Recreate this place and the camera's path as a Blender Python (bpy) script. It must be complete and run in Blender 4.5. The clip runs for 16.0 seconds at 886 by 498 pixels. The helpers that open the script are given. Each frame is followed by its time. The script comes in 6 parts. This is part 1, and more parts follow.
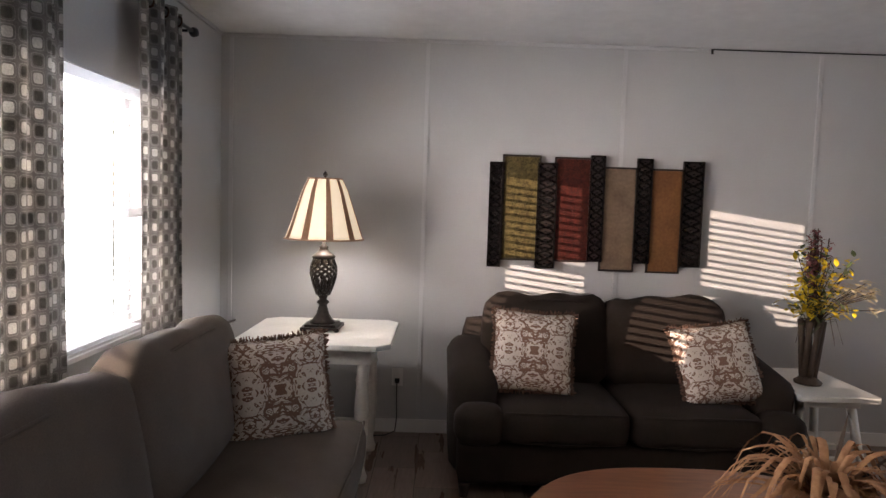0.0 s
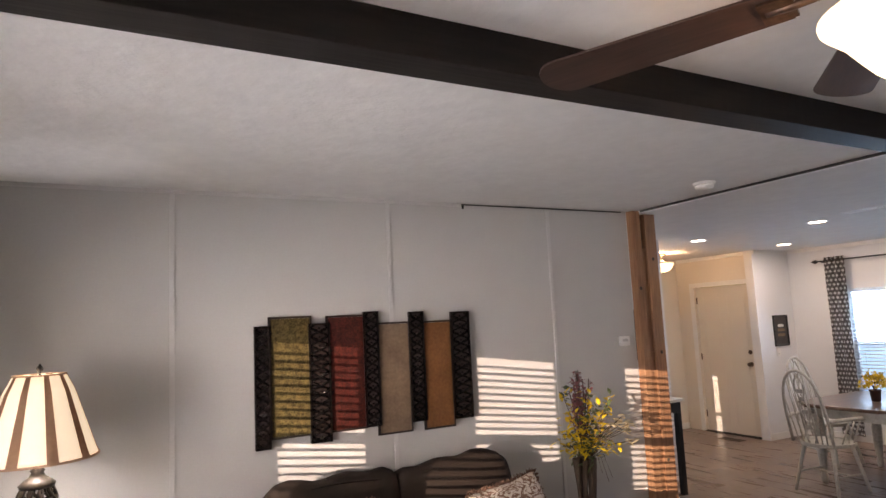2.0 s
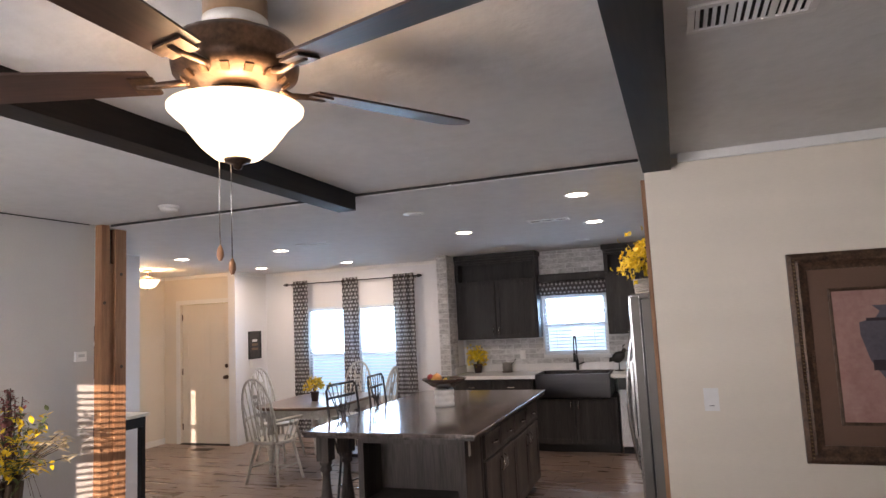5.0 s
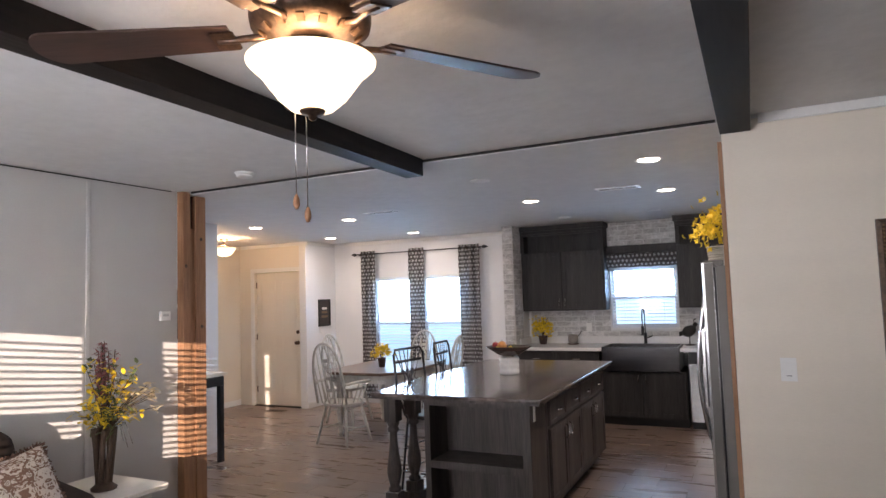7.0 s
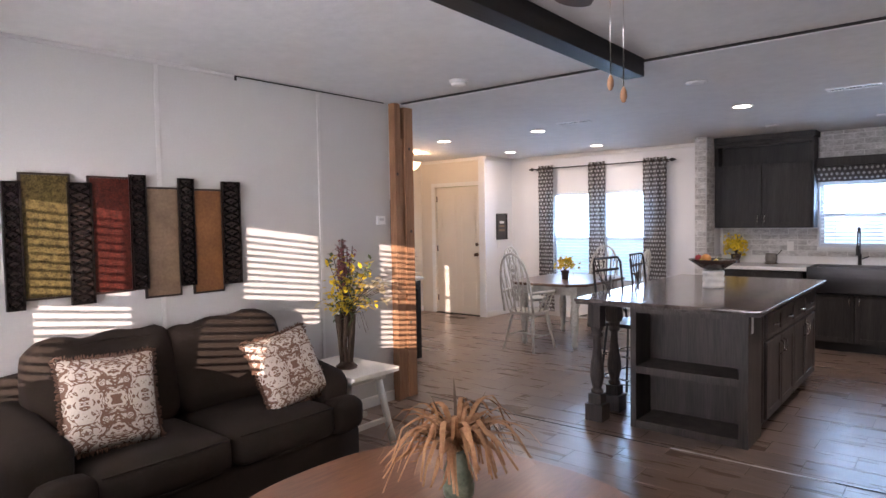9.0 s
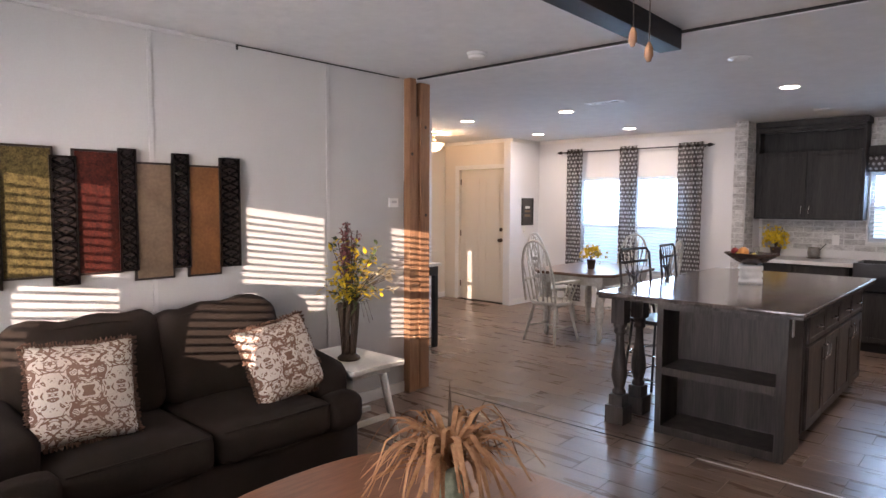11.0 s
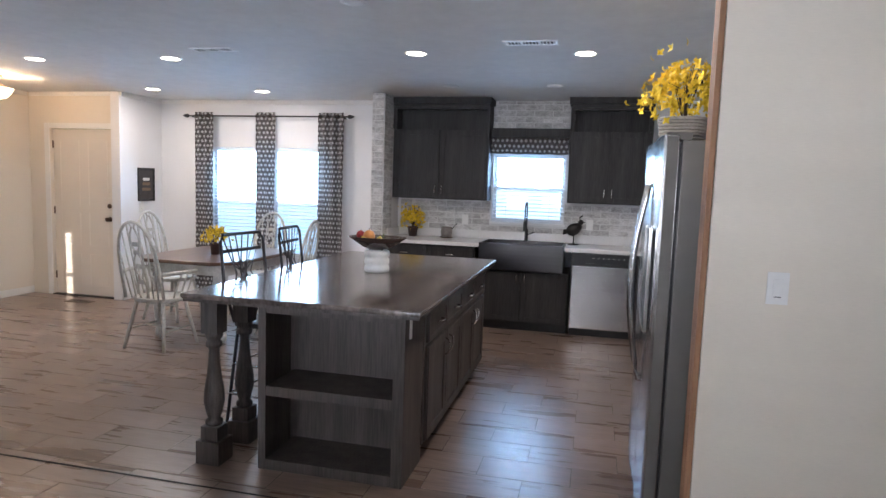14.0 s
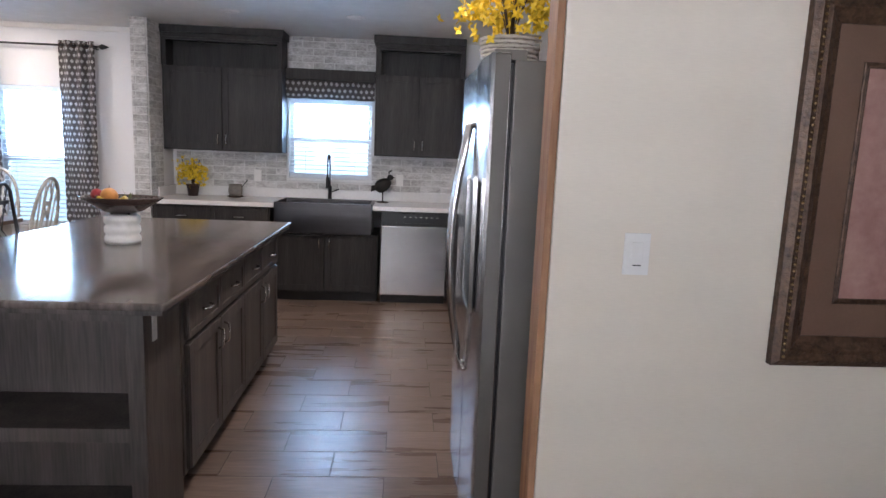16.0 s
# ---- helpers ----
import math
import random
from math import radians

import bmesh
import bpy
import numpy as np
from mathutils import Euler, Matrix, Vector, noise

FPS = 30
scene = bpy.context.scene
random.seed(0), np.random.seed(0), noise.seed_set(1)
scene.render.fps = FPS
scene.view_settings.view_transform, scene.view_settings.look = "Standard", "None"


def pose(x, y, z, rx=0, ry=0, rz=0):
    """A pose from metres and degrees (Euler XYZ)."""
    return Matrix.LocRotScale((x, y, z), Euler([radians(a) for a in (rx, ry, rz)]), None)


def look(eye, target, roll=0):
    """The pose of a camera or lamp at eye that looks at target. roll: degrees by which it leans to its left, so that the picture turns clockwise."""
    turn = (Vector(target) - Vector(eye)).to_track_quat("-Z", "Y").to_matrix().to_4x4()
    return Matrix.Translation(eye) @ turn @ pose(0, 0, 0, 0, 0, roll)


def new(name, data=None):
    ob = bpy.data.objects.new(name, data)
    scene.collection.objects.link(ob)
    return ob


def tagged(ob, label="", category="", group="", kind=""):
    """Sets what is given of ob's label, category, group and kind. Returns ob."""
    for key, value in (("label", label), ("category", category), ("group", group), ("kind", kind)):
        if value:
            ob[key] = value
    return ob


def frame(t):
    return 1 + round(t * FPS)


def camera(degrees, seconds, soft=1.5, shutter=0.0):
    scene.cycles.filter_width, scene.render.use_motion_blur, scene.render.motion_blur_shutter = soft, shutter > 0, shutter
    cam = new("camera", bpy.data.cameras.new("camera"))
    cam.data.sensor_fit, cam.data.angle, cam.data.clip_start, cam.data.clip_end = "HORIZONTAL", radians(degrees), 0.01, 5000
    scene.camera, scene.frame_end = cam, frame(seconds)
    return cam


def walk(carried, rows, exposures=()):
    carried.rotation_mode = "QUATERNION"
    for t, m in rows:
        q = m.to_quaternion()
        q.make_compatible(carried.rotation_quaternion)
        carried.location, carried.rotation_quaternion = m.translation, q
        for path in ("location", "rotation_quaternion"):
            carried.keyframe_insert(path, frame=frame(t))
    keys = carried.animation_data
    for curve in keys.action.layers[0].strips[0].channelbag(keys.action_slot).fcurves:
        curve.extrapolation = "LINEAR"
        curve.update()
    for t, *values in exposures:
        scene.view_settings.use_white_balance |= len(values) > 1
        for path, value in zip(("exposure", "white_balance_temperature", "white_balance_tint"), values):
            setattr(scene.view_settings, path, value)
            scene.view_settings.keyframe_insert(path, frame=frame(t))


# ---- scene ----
cam = camera(69.9, 16.0)
PATH = [
    (0, (0.074, 0.09, 1.459), (0.083, 2.086, 1.325), 1.8),
    (0.5, (-0.041, 0.264, 1.544), (0.054, 2.262, 1.511), -0.6),
    (1, (-0.122, 0.379, 1.574), (0.103, 2.367, 1.577), -0.8),
    (1.5, (-0.213, 0.451, 1.657), (0.38, 2.356, 1.791), -1.5),
    (2, (-0.317, 0.525, 1.724), (0.61, 2.283, 1.952), -2.8),
    (2.5, (-0.357, 0.532, 1.733), (0.822, 2.127, 1.994), -3.5),
    (3, (-0.355, 0.43, 1.714), (1.053, 1.825, 1.983), -3),
    (3.5, (-0.333, 0.287, 1.704), (1.337, 1.357, 1.962), -1.8),
    (4, (-0.364, 0.15, 1.697), (1.478, 0.882, 1.97), -2.3),
    (6.5, (-0.379, 0.025, 1.637), (1.491, 0.713, 1.803), -2.8),
    (7, (-0.388, 0.062, 1.615), (1.407, 0.934, 1.757), -1.9),
    (7.5, (-0.443, 0.092, 1.595), (1.288, 1.087, 1.713), -1.1),
    (8, (-0.515, 0.167, 1.582), (1.207, 1.183, 1.614), -0.8),
    (8.5, (-0.602, 0.276, 1.559), (1.058, 1.391, 1.505), -0.6),
    (9, (-0.664, 0.371, 1.517), (0.875, 1.645, 1.424), -1),
    (11.5, (-0.221, 0.489, 1.527), (1.255, 1.830, 1.371), 0.4),
    (12, (-0.063, 0.525, 1.536), (1.533, 1.718, 1.365), 0.6),
    (12.5, (0.168, 0.614, 1.529), (1.94, 1.524, 1.358), 1),
    (13, (0.368, 0.657, 1.531), (2.246, 1.321, 1.35), 1.4),
    (13.5, (0.591, 0.622, 1.532), (2.511, 1.155, 1.355), 1.7),
    (14, (0.768, 0.579, 1.515), (2.704, 1.036, 1.312), 1.9),
    (14.5, (0.921, 0.578, 1.498), (2.876, 0.942, 1.28), 2),
    (15, (1.121, 0.626, 1.491), (3.089, 0.878, 1.244), 2.2),
    (15.5, (1.307, 0.655, 1.479), (3.286, 0.723, 1.194), 2),
    (16, (1.535, 0.57, 1.449), (3.506, 0.443, 1.138), 2.3),
]
walk(cam, [(t, look(eye, target, roll)) for t, eye, target, roll in PATH],
     exposures=((0, 0.4, 7000, 21), (0.5, 0.28, 6900, 20), (1.5, 0.5, 7200, 22), (2.5, 0.62, 7500, 24), (4, 0.8, 7400, 24), (7, 0.85, 6800, 20), (9, 1.0, 6700, 24), (11.5, 0.98, 7000, 24), (12.5, 1.07, 6500, 22), (14.5, 1.1, 6200, 15), (16, 1.2, 6400, 18)))
# ---- light ----
world = bpy.data.worlds.new("sky")
scene.world = world
world.use_nodes = True
wn = world.node_tree
sky = wn.nodes.new("ShaderNodeTexSky")
sky.sky_type, sky.sun_disc = "NISHITA", False
SUN_AZ, SUN_EL = math.atan2(0.738, 1.0), radians(6.05)   # heading of the rays in plan, height of the sun
sky.sun_elevation, sky.sun_rotation = SUN_EL, radians(270) - SUN_AZ
wn.links.new(sky.outputs[0], wn.nodes["Background"].inputs[0])
wn.nodes["Background"].inputs[1].default_value = 0.08


def lamp(name, kind, m, energy, color, size=0.0, size_y=0.0, spread=None):
    d = bpy.data.lights.new(name, kind)
    d.energy, d.color = energy, color
    if kind == "AREA":
        d.shape, d.size, d.size_y = "RECTANGLE", size, size_y or size
        if spread:
            d.spread = radians(spread)
    elif kind == "SUN":
        d.angle = radians(size)
    else:
        d.shadow_soft_size = size
    ob = new(name, d)
    ob.matrix_world = m
    return ob


sun_way = Vector((math.cos(SUN_AZ) * math.cos(SUN_EL), math.sin(SUN_AZ) * math.cos(SUN_EL), -math.sin(SUN_EL)))
lamp("sun", "SUN", look(Vector((-8, -4, 3)), Vector((-8, -4, 3)) + sun_way), 5.0, (1.0, 0.87, 0.73), 0.16)
DAY = (0.38, 0.67, 1.0)
# skylight in the window openings
for name, x, y, z, w, h, e, tx in (("skylight_dining_a", 8.1, 4.935, 1.54, 0.77, 0.70, 22, -1), ("skylight_dining_b", 8.1, 4.1, 1.54, 0.77, 0.70, 22, -1), ("skylight_kitchen", 8.1, 1.315, 1.68, 0.81, 0.40, 14, -1),
                                   ("skylight_dining_a_low", 8.1, 4.935, 0.87, 0.77, 0.64, 1.4, -1), ("skylight_dining_b_low", 8.1, 4.1, 0.87, 0.77, 0.64, 1.4, -1), ("skylight_kitchen_low", 8.1, 1.315, 1.295, 0.81, 0.37, 1.1, -1),
                                   ("skylight_west_a", -1.47, 2.67, 1.395, 0.80, 1.11, 56, 1), ("skylight_west_b", -1.47, 1.675, 1.395, 0.85, 1.11, 23, 1), ("skylight_west_c", -1.47, 0.365, 1.395, 1.27, 1.11, 24, 1)):
    lamp(name, "AREA", look((x, y, z), (x + tx, y, z)), e, DAY if tx < 0 else (0.86, 0.93, 1.0), w, h)

# ---- materials ----
MATS = {}


def mat(name, color, rough=0.6, metal=0.0, scale=8.0, vary=0.12, bump=0.1, fine=60.0, stretch=(1, 1, 1), color2=None, spec=0.5, trans=0.0, emit=None, strength=0.0, coat=0.0, rvary=0.0, island=False, objrand=0.0):
    """A surface with variation at two scales: broad (scale) and fine grain (fine), per metre."""
    if name in MATS:
        return MATS[name]
    m = bpy.data.materials.new(name)
    m.use_nodes = True
    t = m.node_tree
    b = t.nodes["Principled BSDF"]
    tc = t.nodes.new("ShaderNodeTexCoord")
    mp = t.nodes.new("ShaderNodeMapping")
    mp.inputs["Scale"].default_value = stretch
    t.links.new(tc.outputs["Object"], mp.inputs[0])
    vec = mp.outputs[0]
    if objrand:
        oi = t.nodes.new("ShaderNodeObjectInfo")
        ad = t.nodes.new("ShaderNodeVectorMath")
        ad.operation = "ADD"
        sc = t.nodes.new("ShaderNodeMath")
        sc.operation = "MULTIPLY"
        sc.inputs[1].default_value = 37.0
        t.links.new(oi.outputs["Random"], sc.inputs[0])
        t.links.new(vec, ad.inputs[0])
        t.links.new(sc.outputs[0], ad.inputs[1])
        vec = ad.outputs[0]
    n1, n2 = t.nodes.new("ShaderNodeTexNoise"), t.nodes.new("ShaderNodeTexNoise")
    n1.inputs["Scale"].default_value, n2.inputs["Scale"].default_value = scale, fine
    n1.inputs["Detail"].default_value, n2.inputs["Detail"].default_value = 4, 3
    t.links.new(vec, n1.inputs["Vector"])
    t.links.new(vec, n2.inputs["Vector"])
    mixn = t.nodes.new("ShaderNodeMath")
    mixn.operation = "MULTIPLY_ADD"
    mixn.inputs[1].default_value = 0.45
    t.links.new(n2.outputs[0], mixn.inputs[0])
    half = t.nodes.new("ShaderNodeMath")
    half.operation = "MULTIPLY"
    half.inputs[1].default_value = 0.55
    t.links.new(n1.outputs[0], half.inputs[0])
    t.links.new(half.outputs[0], mixn.inputs[2])
    ramp = t.nodes.new("ShaderNodeValToRGB")
    c2 = color2 or tuple(min(1, c * (1 + vary)) for c in color)
    c1 = color if color2 else tuple(c * (1 - vary) for c in color)
    ramp.color_ramp.elements[0].position, ramp.color_ramp.elements[1].position = 0.32, 0.68
    ramp.color_ramp.elements[0].color, ramp.color_ramp.elements[1].color = (*c1, 1), (*c2, 1)
    t.links.new(mixn.outputs[0], ramp.inputs[0])
    col = ramp.outputs[0]
    if objrand or island:
        src = t.nodes.new("ShaderNodeNewGeometry").outputs["Random Per Island"] if island else oi.outputs["Random"]
        hs = t.nodes.new("ShaderNodeHueSaturation")
        mr = t.nodes.new("ShaderNodeMapRange")
        mr.inputs[3].default_value, mr.inputs[4].default_value = 1 - (objrand or 0.2), 1 + (objrand or 0.2)
        t.links.new(src, mr.inputs[0])
        t.links.new(mr.outputs[0], hs.inputs["Value"])
        t.links.new(col, hs.inputs["Color"])
        col = hs.outputs[0]
    t.links.new(col, b.inputs["Base Color"])
    b.inputs["Roughness"].default_value, b.inputs["Metallic"].default_value = rough, metal
    b.inputs["Specular IOR Level"].default_value = spec
    b.inputs["Transmission Weight"].default_value = trans
    b.inputs["Coat Weight"].default_value = coat
    if rvary:
        rr = t.nodes.new("ShaderNodeMapRange")
        rr.inputs[3].default_value, rr.inputs[4].default_value = max(0.02, rough - rvary), min(1, rough + rvary)
        t.links.new(n1.outputs[0], rr.inputs[0])
        t.links.new(rr.outputs[0], b.inputs["Roughness"])
    if bump:
        bp = t.nodes.new("ShaderNodeBump")
        bp.inputs["Strength"].default_value, bp.inputs["Distance"].default_value = bump, 0.01
        t.links.new(mixn.outputs[0], bp.inputs["Height"])
        t.links.new(bp.outputs[0], b.inputs["Normal"])
    if emit:
        b.inputs["Emission Color"].default_value = (*emit, 1)
        b.inputs["Emission Strength"].default_value = strength
    MATS[name] = m
    return m


M_wall = mat("grey_panel_wall", (0.50, 0.495, 0.485), 0.7, vary=0.04, scale=1.5, fine=90, bump=0.06)
M_batten = mat("pale_batten", (0.56, 0.555, 0.545), 0.5, vary=0.03, bump=0.03)
M_cream = mat("cream_wall_vinyl", (0.75, 0.68, 0.58), 0.65, vary=0.05, scale=2, fine=120, bump=0.12, stretch=(1, 0.25, 3))
M_white = mat("white_wall", (0.74, 0.74, 0.75), 0.65, vary=0.03, scale=2, fine=90, bump=0.05)
M_foyer = mat("foyer_wall", (0.72, 0.66, 0.58), 0.65, vary=0.03, scale=2, fine=90, bump=0.05)
M_ceil = mat("textured_ceiling", (0.70, 0.695, 0.685), 0.8, vary=0.05, scale=6, fine=16, bump=0.9)
M_trim = mat("white_trim", (0.78, 0.77, 0.75), 0.4, vary=0.03, bump=0.03)
M_beam = mat("dark_stained_beam", (0.010, 0.008, 0.008), 0.6, vary=0.5, scale=3, fine=30, stretch=(0.15, 2, 2), bump=0.25, color2=(0.022, 0.018, 0.016), spec=0.2)
M_pine = mat("raw_pine", (0.20, 0.09, 0.042), 0.65, scale=4, fine=24, stretch=(3, 3, 0.2), bump=0.12, color2=(0.40, 0.215, 0.115))
M_dark = mat("shadow_gap", (0.02, 0.018, 0.016), 0.9)
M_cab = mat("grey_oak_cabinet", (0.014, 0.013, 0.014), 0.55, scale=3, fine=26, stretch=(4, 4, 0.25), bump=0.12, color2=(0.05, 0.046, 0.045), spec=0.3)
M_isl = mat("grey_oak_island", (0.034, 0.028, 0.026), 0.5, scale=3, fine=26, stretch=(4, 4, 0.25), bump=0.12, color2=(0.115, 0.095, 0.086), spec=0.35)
M_itop = mat("wood_laminate_top", (0.035, 0.028, 0.025), 0.13, scale=2.2, fine=16, stretch=(0.3, 3.2, 1), bump=0.03, color2=(0.19, 0.155, 0.14), rvary=0.04)
M_counter = mat("white_counter", (0.72, 0.71, 0.70), 0.25, scale=6, fine=40, vary=0.06, bump=0.0)
M_steel = mat("brushed_steel", (0.56, 0.555, 0.55), 0.2, 1.0, scale=4, fine=50, stretch=(0.2, 1, 10), vary=0.08, bump=0.02)
M_bsteel = mat("black_stainless", (0.075, 0.07, 0.07), 0.32, 1.0, scale=4, fine=50, stretch=(1, 0.2, 8), vary=0.15, bump=0.02)
M_fridge_side = mat("grey_fridge_side", (0.13, 0.12, 0.108), 0.45, 0.2, vary=0.06, fine=200, bump=0.08)
M_black = mat("black_satin", (0.012, 0.012, 0.013), 0.35, vary=0.2, bump=0.02)
M_chrome = mat("bright_nickel", (0.75, 0.74, 0.72), 0.16, 1.0, vary=0.03, bump=0.0)
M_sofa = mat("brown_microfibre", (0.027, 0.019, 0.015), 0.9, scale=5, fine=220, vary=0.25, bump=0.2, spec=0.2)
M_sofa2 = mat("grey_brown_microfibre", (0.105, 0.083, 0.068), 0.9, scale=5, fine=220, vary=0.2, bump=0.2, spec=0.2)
M_fringe = mat("brown_fringe", (0.14, 0.075, 0.05), 0.95, vary=0.35, fine=150, bump=0.3)
M_wpaint = mat("worn_white_paint", (0.70, 0.68, 0.63), 0.45, scale=6, fine=50, vary=0.08, bump=0.05)
M_chair = mat("distressed_cream_paint", (0.62, 0.61, 0.57), 0.5, scale=9, fine=45, bump=0.08, color2=(0.38, 0.36, 0.32))
M_dtop = mat("brown_table_wood", (0.075, 0.042, 0.026), 0.28, scale=3, fine=18, stretch=(0.3, 3, 1), bump=0.04, color2=(0.17, 0.10, 0.065))
M_ctop = mat("red_brown_wood", (0.16, 0.058, 0.030), 0.3, scale=3, fine=20, stretch=(0.4, 3, 1), bump=0.05, color2=(0.30, 0.125, 0.065))
M_blind = mat("white_blind_slat", (0.80, 0.80, 0.80), 0.5, vary=0.02, bump=0.0)
bt = M_blind.node_tree
tr, mxs = bt.nodes.new("ShaderNodeBsdfTranslucent"), bt.nodes.new("ShaderNodeMixShader")
tr.inputs[0].default_value, mxs.inputs[0].default_value = (0.8, 0.82, 0.84, 1), 0.4
bt.links.new(bt.nodes["Principled BSDF"].outputs[0], mxs.inputs[1])
bt.links.new(tr.outputs[0], mxs.inputs[2])
bt.links.new(mxs.outputs[0], bt.nodes["Material Output"].inputs["Surface"])
M_vinyl = mat("white_vinyl_frame", (0.78, 0.79, 0.80), 0.35, vary=0.02, bump=0.0)
M_glass = mat("window_glass", (1, 1, 1), 0.0, trans=1.0, vary=0.0, bump=0.0)
M_bronze = mat("oiled_bronze", (0.045, 0.030, 0.022), 0.35, 0.8, scale=12, fine=80, bump=0.1, color2=(0.16, 0.10, 0.07))
M_iron = mat("blackened_iron", (0.014, 0.011, 0.010), 0.4, 0.6, scale=12, fine=80, bump=0.15, color2=(0.045, 0.034, 0.028))
M_blade = mat("dark_walnut_blade", (0.022, 0.012, 0.010), 0.45, scale=4, fine=30, stretch=(0.3, 3, 1), bump=0.06, color2=(0.06, 0.032, 0.025))
M_bowl = mat("lit_alabaster_glass", (0.9, 0.82, 0.7), 0.35, vary=0.03, bump=0.0, emit=(1.0, 0.78, 0.48), strength=1.5)
M_led = mat("lit_lamp_lens", (0.9, 0.9, 0.9), 0.4, vary=0, bump=0, emit=(1.0, 0.90, 0.76), strength=14.0)
M_yellow = mat("yellow_petal", (0.75, 0.52, 0.02), 0.6, vary=0.25, scale=20, bump=0.05, objrand=0.0)
M_pink = mat("plum_blossom", (0.24, 0.085, 0.085), 0.7, vary=0.3, bump=0.05)
M_palepetal = mat("pale_blossom", (0.62, 0.52, 0.34), 0.7, vary=0.2, bump=0.05)
M_leaf = mat("green_leaf", (0.07, 0.09, 0.03), 0.6, vary=0.3, scale=20, bump=0.05)
M_stem = mat("brown_stem", (0.07, 0.045, 0.03), 0.8, vary=0.25, bump=0.1)
M_straw = mat("dried_grass", (0.27, 0.11, 0.045), 0.75, scale=12, vary=0.3, bump=0.05, color2=(0.50, 0.27, 0.13))
M_ground = mat("dry_grass_ground", (0.10, 0.10, 0.05), 0.95, scale=0.4, fine=8, vary=0.3, bump=0.3)


def pattern_mat(name, kind, c1, c2, size, rough=0.85):
    """Printed cloth: kind 'lattice' (rounded squares) or 'damask' (scrolls)."""
    m = bpy.data.materials.new(name)
    m.use_nodes = True
    t = m.node_tree
    b = t.nodes["Principled BSDF"]
    tc = t.nodes.new("ShaderNodeTexCoord")
    mp = t.nodes.new("ShaderNodeMapping")
    mp.inputs["Scale"].default_value = (1 / size,) * 3
    t.links.new(tc.outputs["UV"], mp.inputs[0])

    def math_node(op, a, v=None, w=None):
        n = t.nodes.new("ShaderNodeMath")
        n.operation = op
        for i, q in enumerate((a, v, w)):
            if q is None:
                continue
            if isinstance(q, (int, float)):
                n.inputs[i].default_value = q
            else:
                t.links.new(q, n.inputs[i])
        return n.outputs[0]
    sep = t.nodes.new("ShaderNodeSeparateXYZ")
    t.links.new(mp.outputs[0], sep.inputs[0])
    x, y = sep.outputs[0], sep.outputs[1]
    if kind == "lattice":
        # squares in offset rows, each with a paler heart and thin links between
        fx = math_node("ABSOLUTE", math_node("SUBTRACT", math_node("FRACT", x), 0.5))
        fy = math_node("ABSOLUTE", math_node("SUBTRACT", math_node("FRACT", y), 0.5))
        d = math_node("POWER", math_node("ADD", math_node("POWER", fx, 4), math_node("POWER", fy, 4)), 0.25)
        sq = math_node("LESS_THAN", d, 0.30)
        ring = math_node("MULTIPLY", math_node("GREATER_THAN", d, 0.40), math_node("LESS_THAN", d, 0.44))
        odd = math_node("MODULO", math_node("ADD", math_node("FLOOR", x), math_node("ADD", math_node("FLOOR", y), 200.0)), 2.0)
        heart = math_node("MULTIPLY", sq, math_node("SUBTRACT", math_node("MULTIPLY", odd, 0.75), 0.17))
        v = math_node("ADD", 0.32, math_node("ADD", heart, math_node("MULTIPLY", ring, 0.22)))
    elif kind == "dots":
        x2 = math_node("ADD", x, math_node("MULTIPLY", math_node("FLOOR", y), 0.5))
        fx = math_node("ABSOLUTE", math_node("SUBTRACT", math_node("FRACT", x2), 0.5))
        fy = math_node("ABSOLUTE", math_node("SUBTRACT", math_node("FRACT", y), 0.5))
        d = math_node("ADD", fx, fy)
        v = math_node("LESS_THAN", d, 0.36)
    else:
        # mirrored scroll work
        mx = math_node("PINGPONG", x, 0.5)
        my = math_node("PINGPONG", y, 1.0)
        cb = t.nodes.new("ShaderNodeCombineXYZ")
        t.links.new(mx, cb.inputs[0])
        t.links.new(my, cb.inputs[1])
        n = t.nodes.new("ShaderNodeTexNoise")
        n.inputs["Scale"].default_value, n.inputs["Detail"].default_value = 4.2, 1.0
        n.inputs["Distortion"].default_value = 2.2
        t.links.new(cb.outputs[0], n.inputs["Vector"])
        s = math_node("SINE", math_node("MULTIPLY", n.outputs[0], 26.0))
        v = math_node("GREATER_THAN", s, -0.2)
    wv = t.nodes.new("ShaderNodeTexNoise")
    wv.inputs["Scale"].default_value = 180
    t.links.new(tc.outputs["Object"], wv.inputs["Vector"])
    mx_ = t.nodes.new("ShaderNodeMix")
    mx_.data_type = "RGBA"
    t.links.new(v, mx_.inputs[0])
    mx_.inputs[6].default_value, mx_.inputs[7].default_value = (*c1, 1), (*c2, 1)
    hs = t.nodes.new("ShaderNodeHueSaturation")
    mr = t.nodes.new("ShaderNodeMapRange")
    mr.inputs[3].default_value, mr.inputs[4].default_value = 0.75, 1.25
    t.links.new(wv.outputs[0], mr.inputs[0])
    t.links.new(mr.outputs[0], hs.inputs["Value"])
    t.links.new(mx_.outputs[2], hs.inputs["Color"])
    t.links.new(hs.outputs[0], b.inputs["Base Color"])
    b.inputs["Roughness"].default_value = rough
    b.inputs["Specular IOR Level"].default_value = 0.2
    bp = t.nodes.new("ShaderNodeBump")
    bp.inputs["Strength"].default_value, bp.inputs["Distance"].default_value = 0.25, 0.004
    t.links.new(wv.outputs[0], bp.inputs["Height"])
    t.links.new(bp.outputs[0], b.inputs["Normal"])
    return m


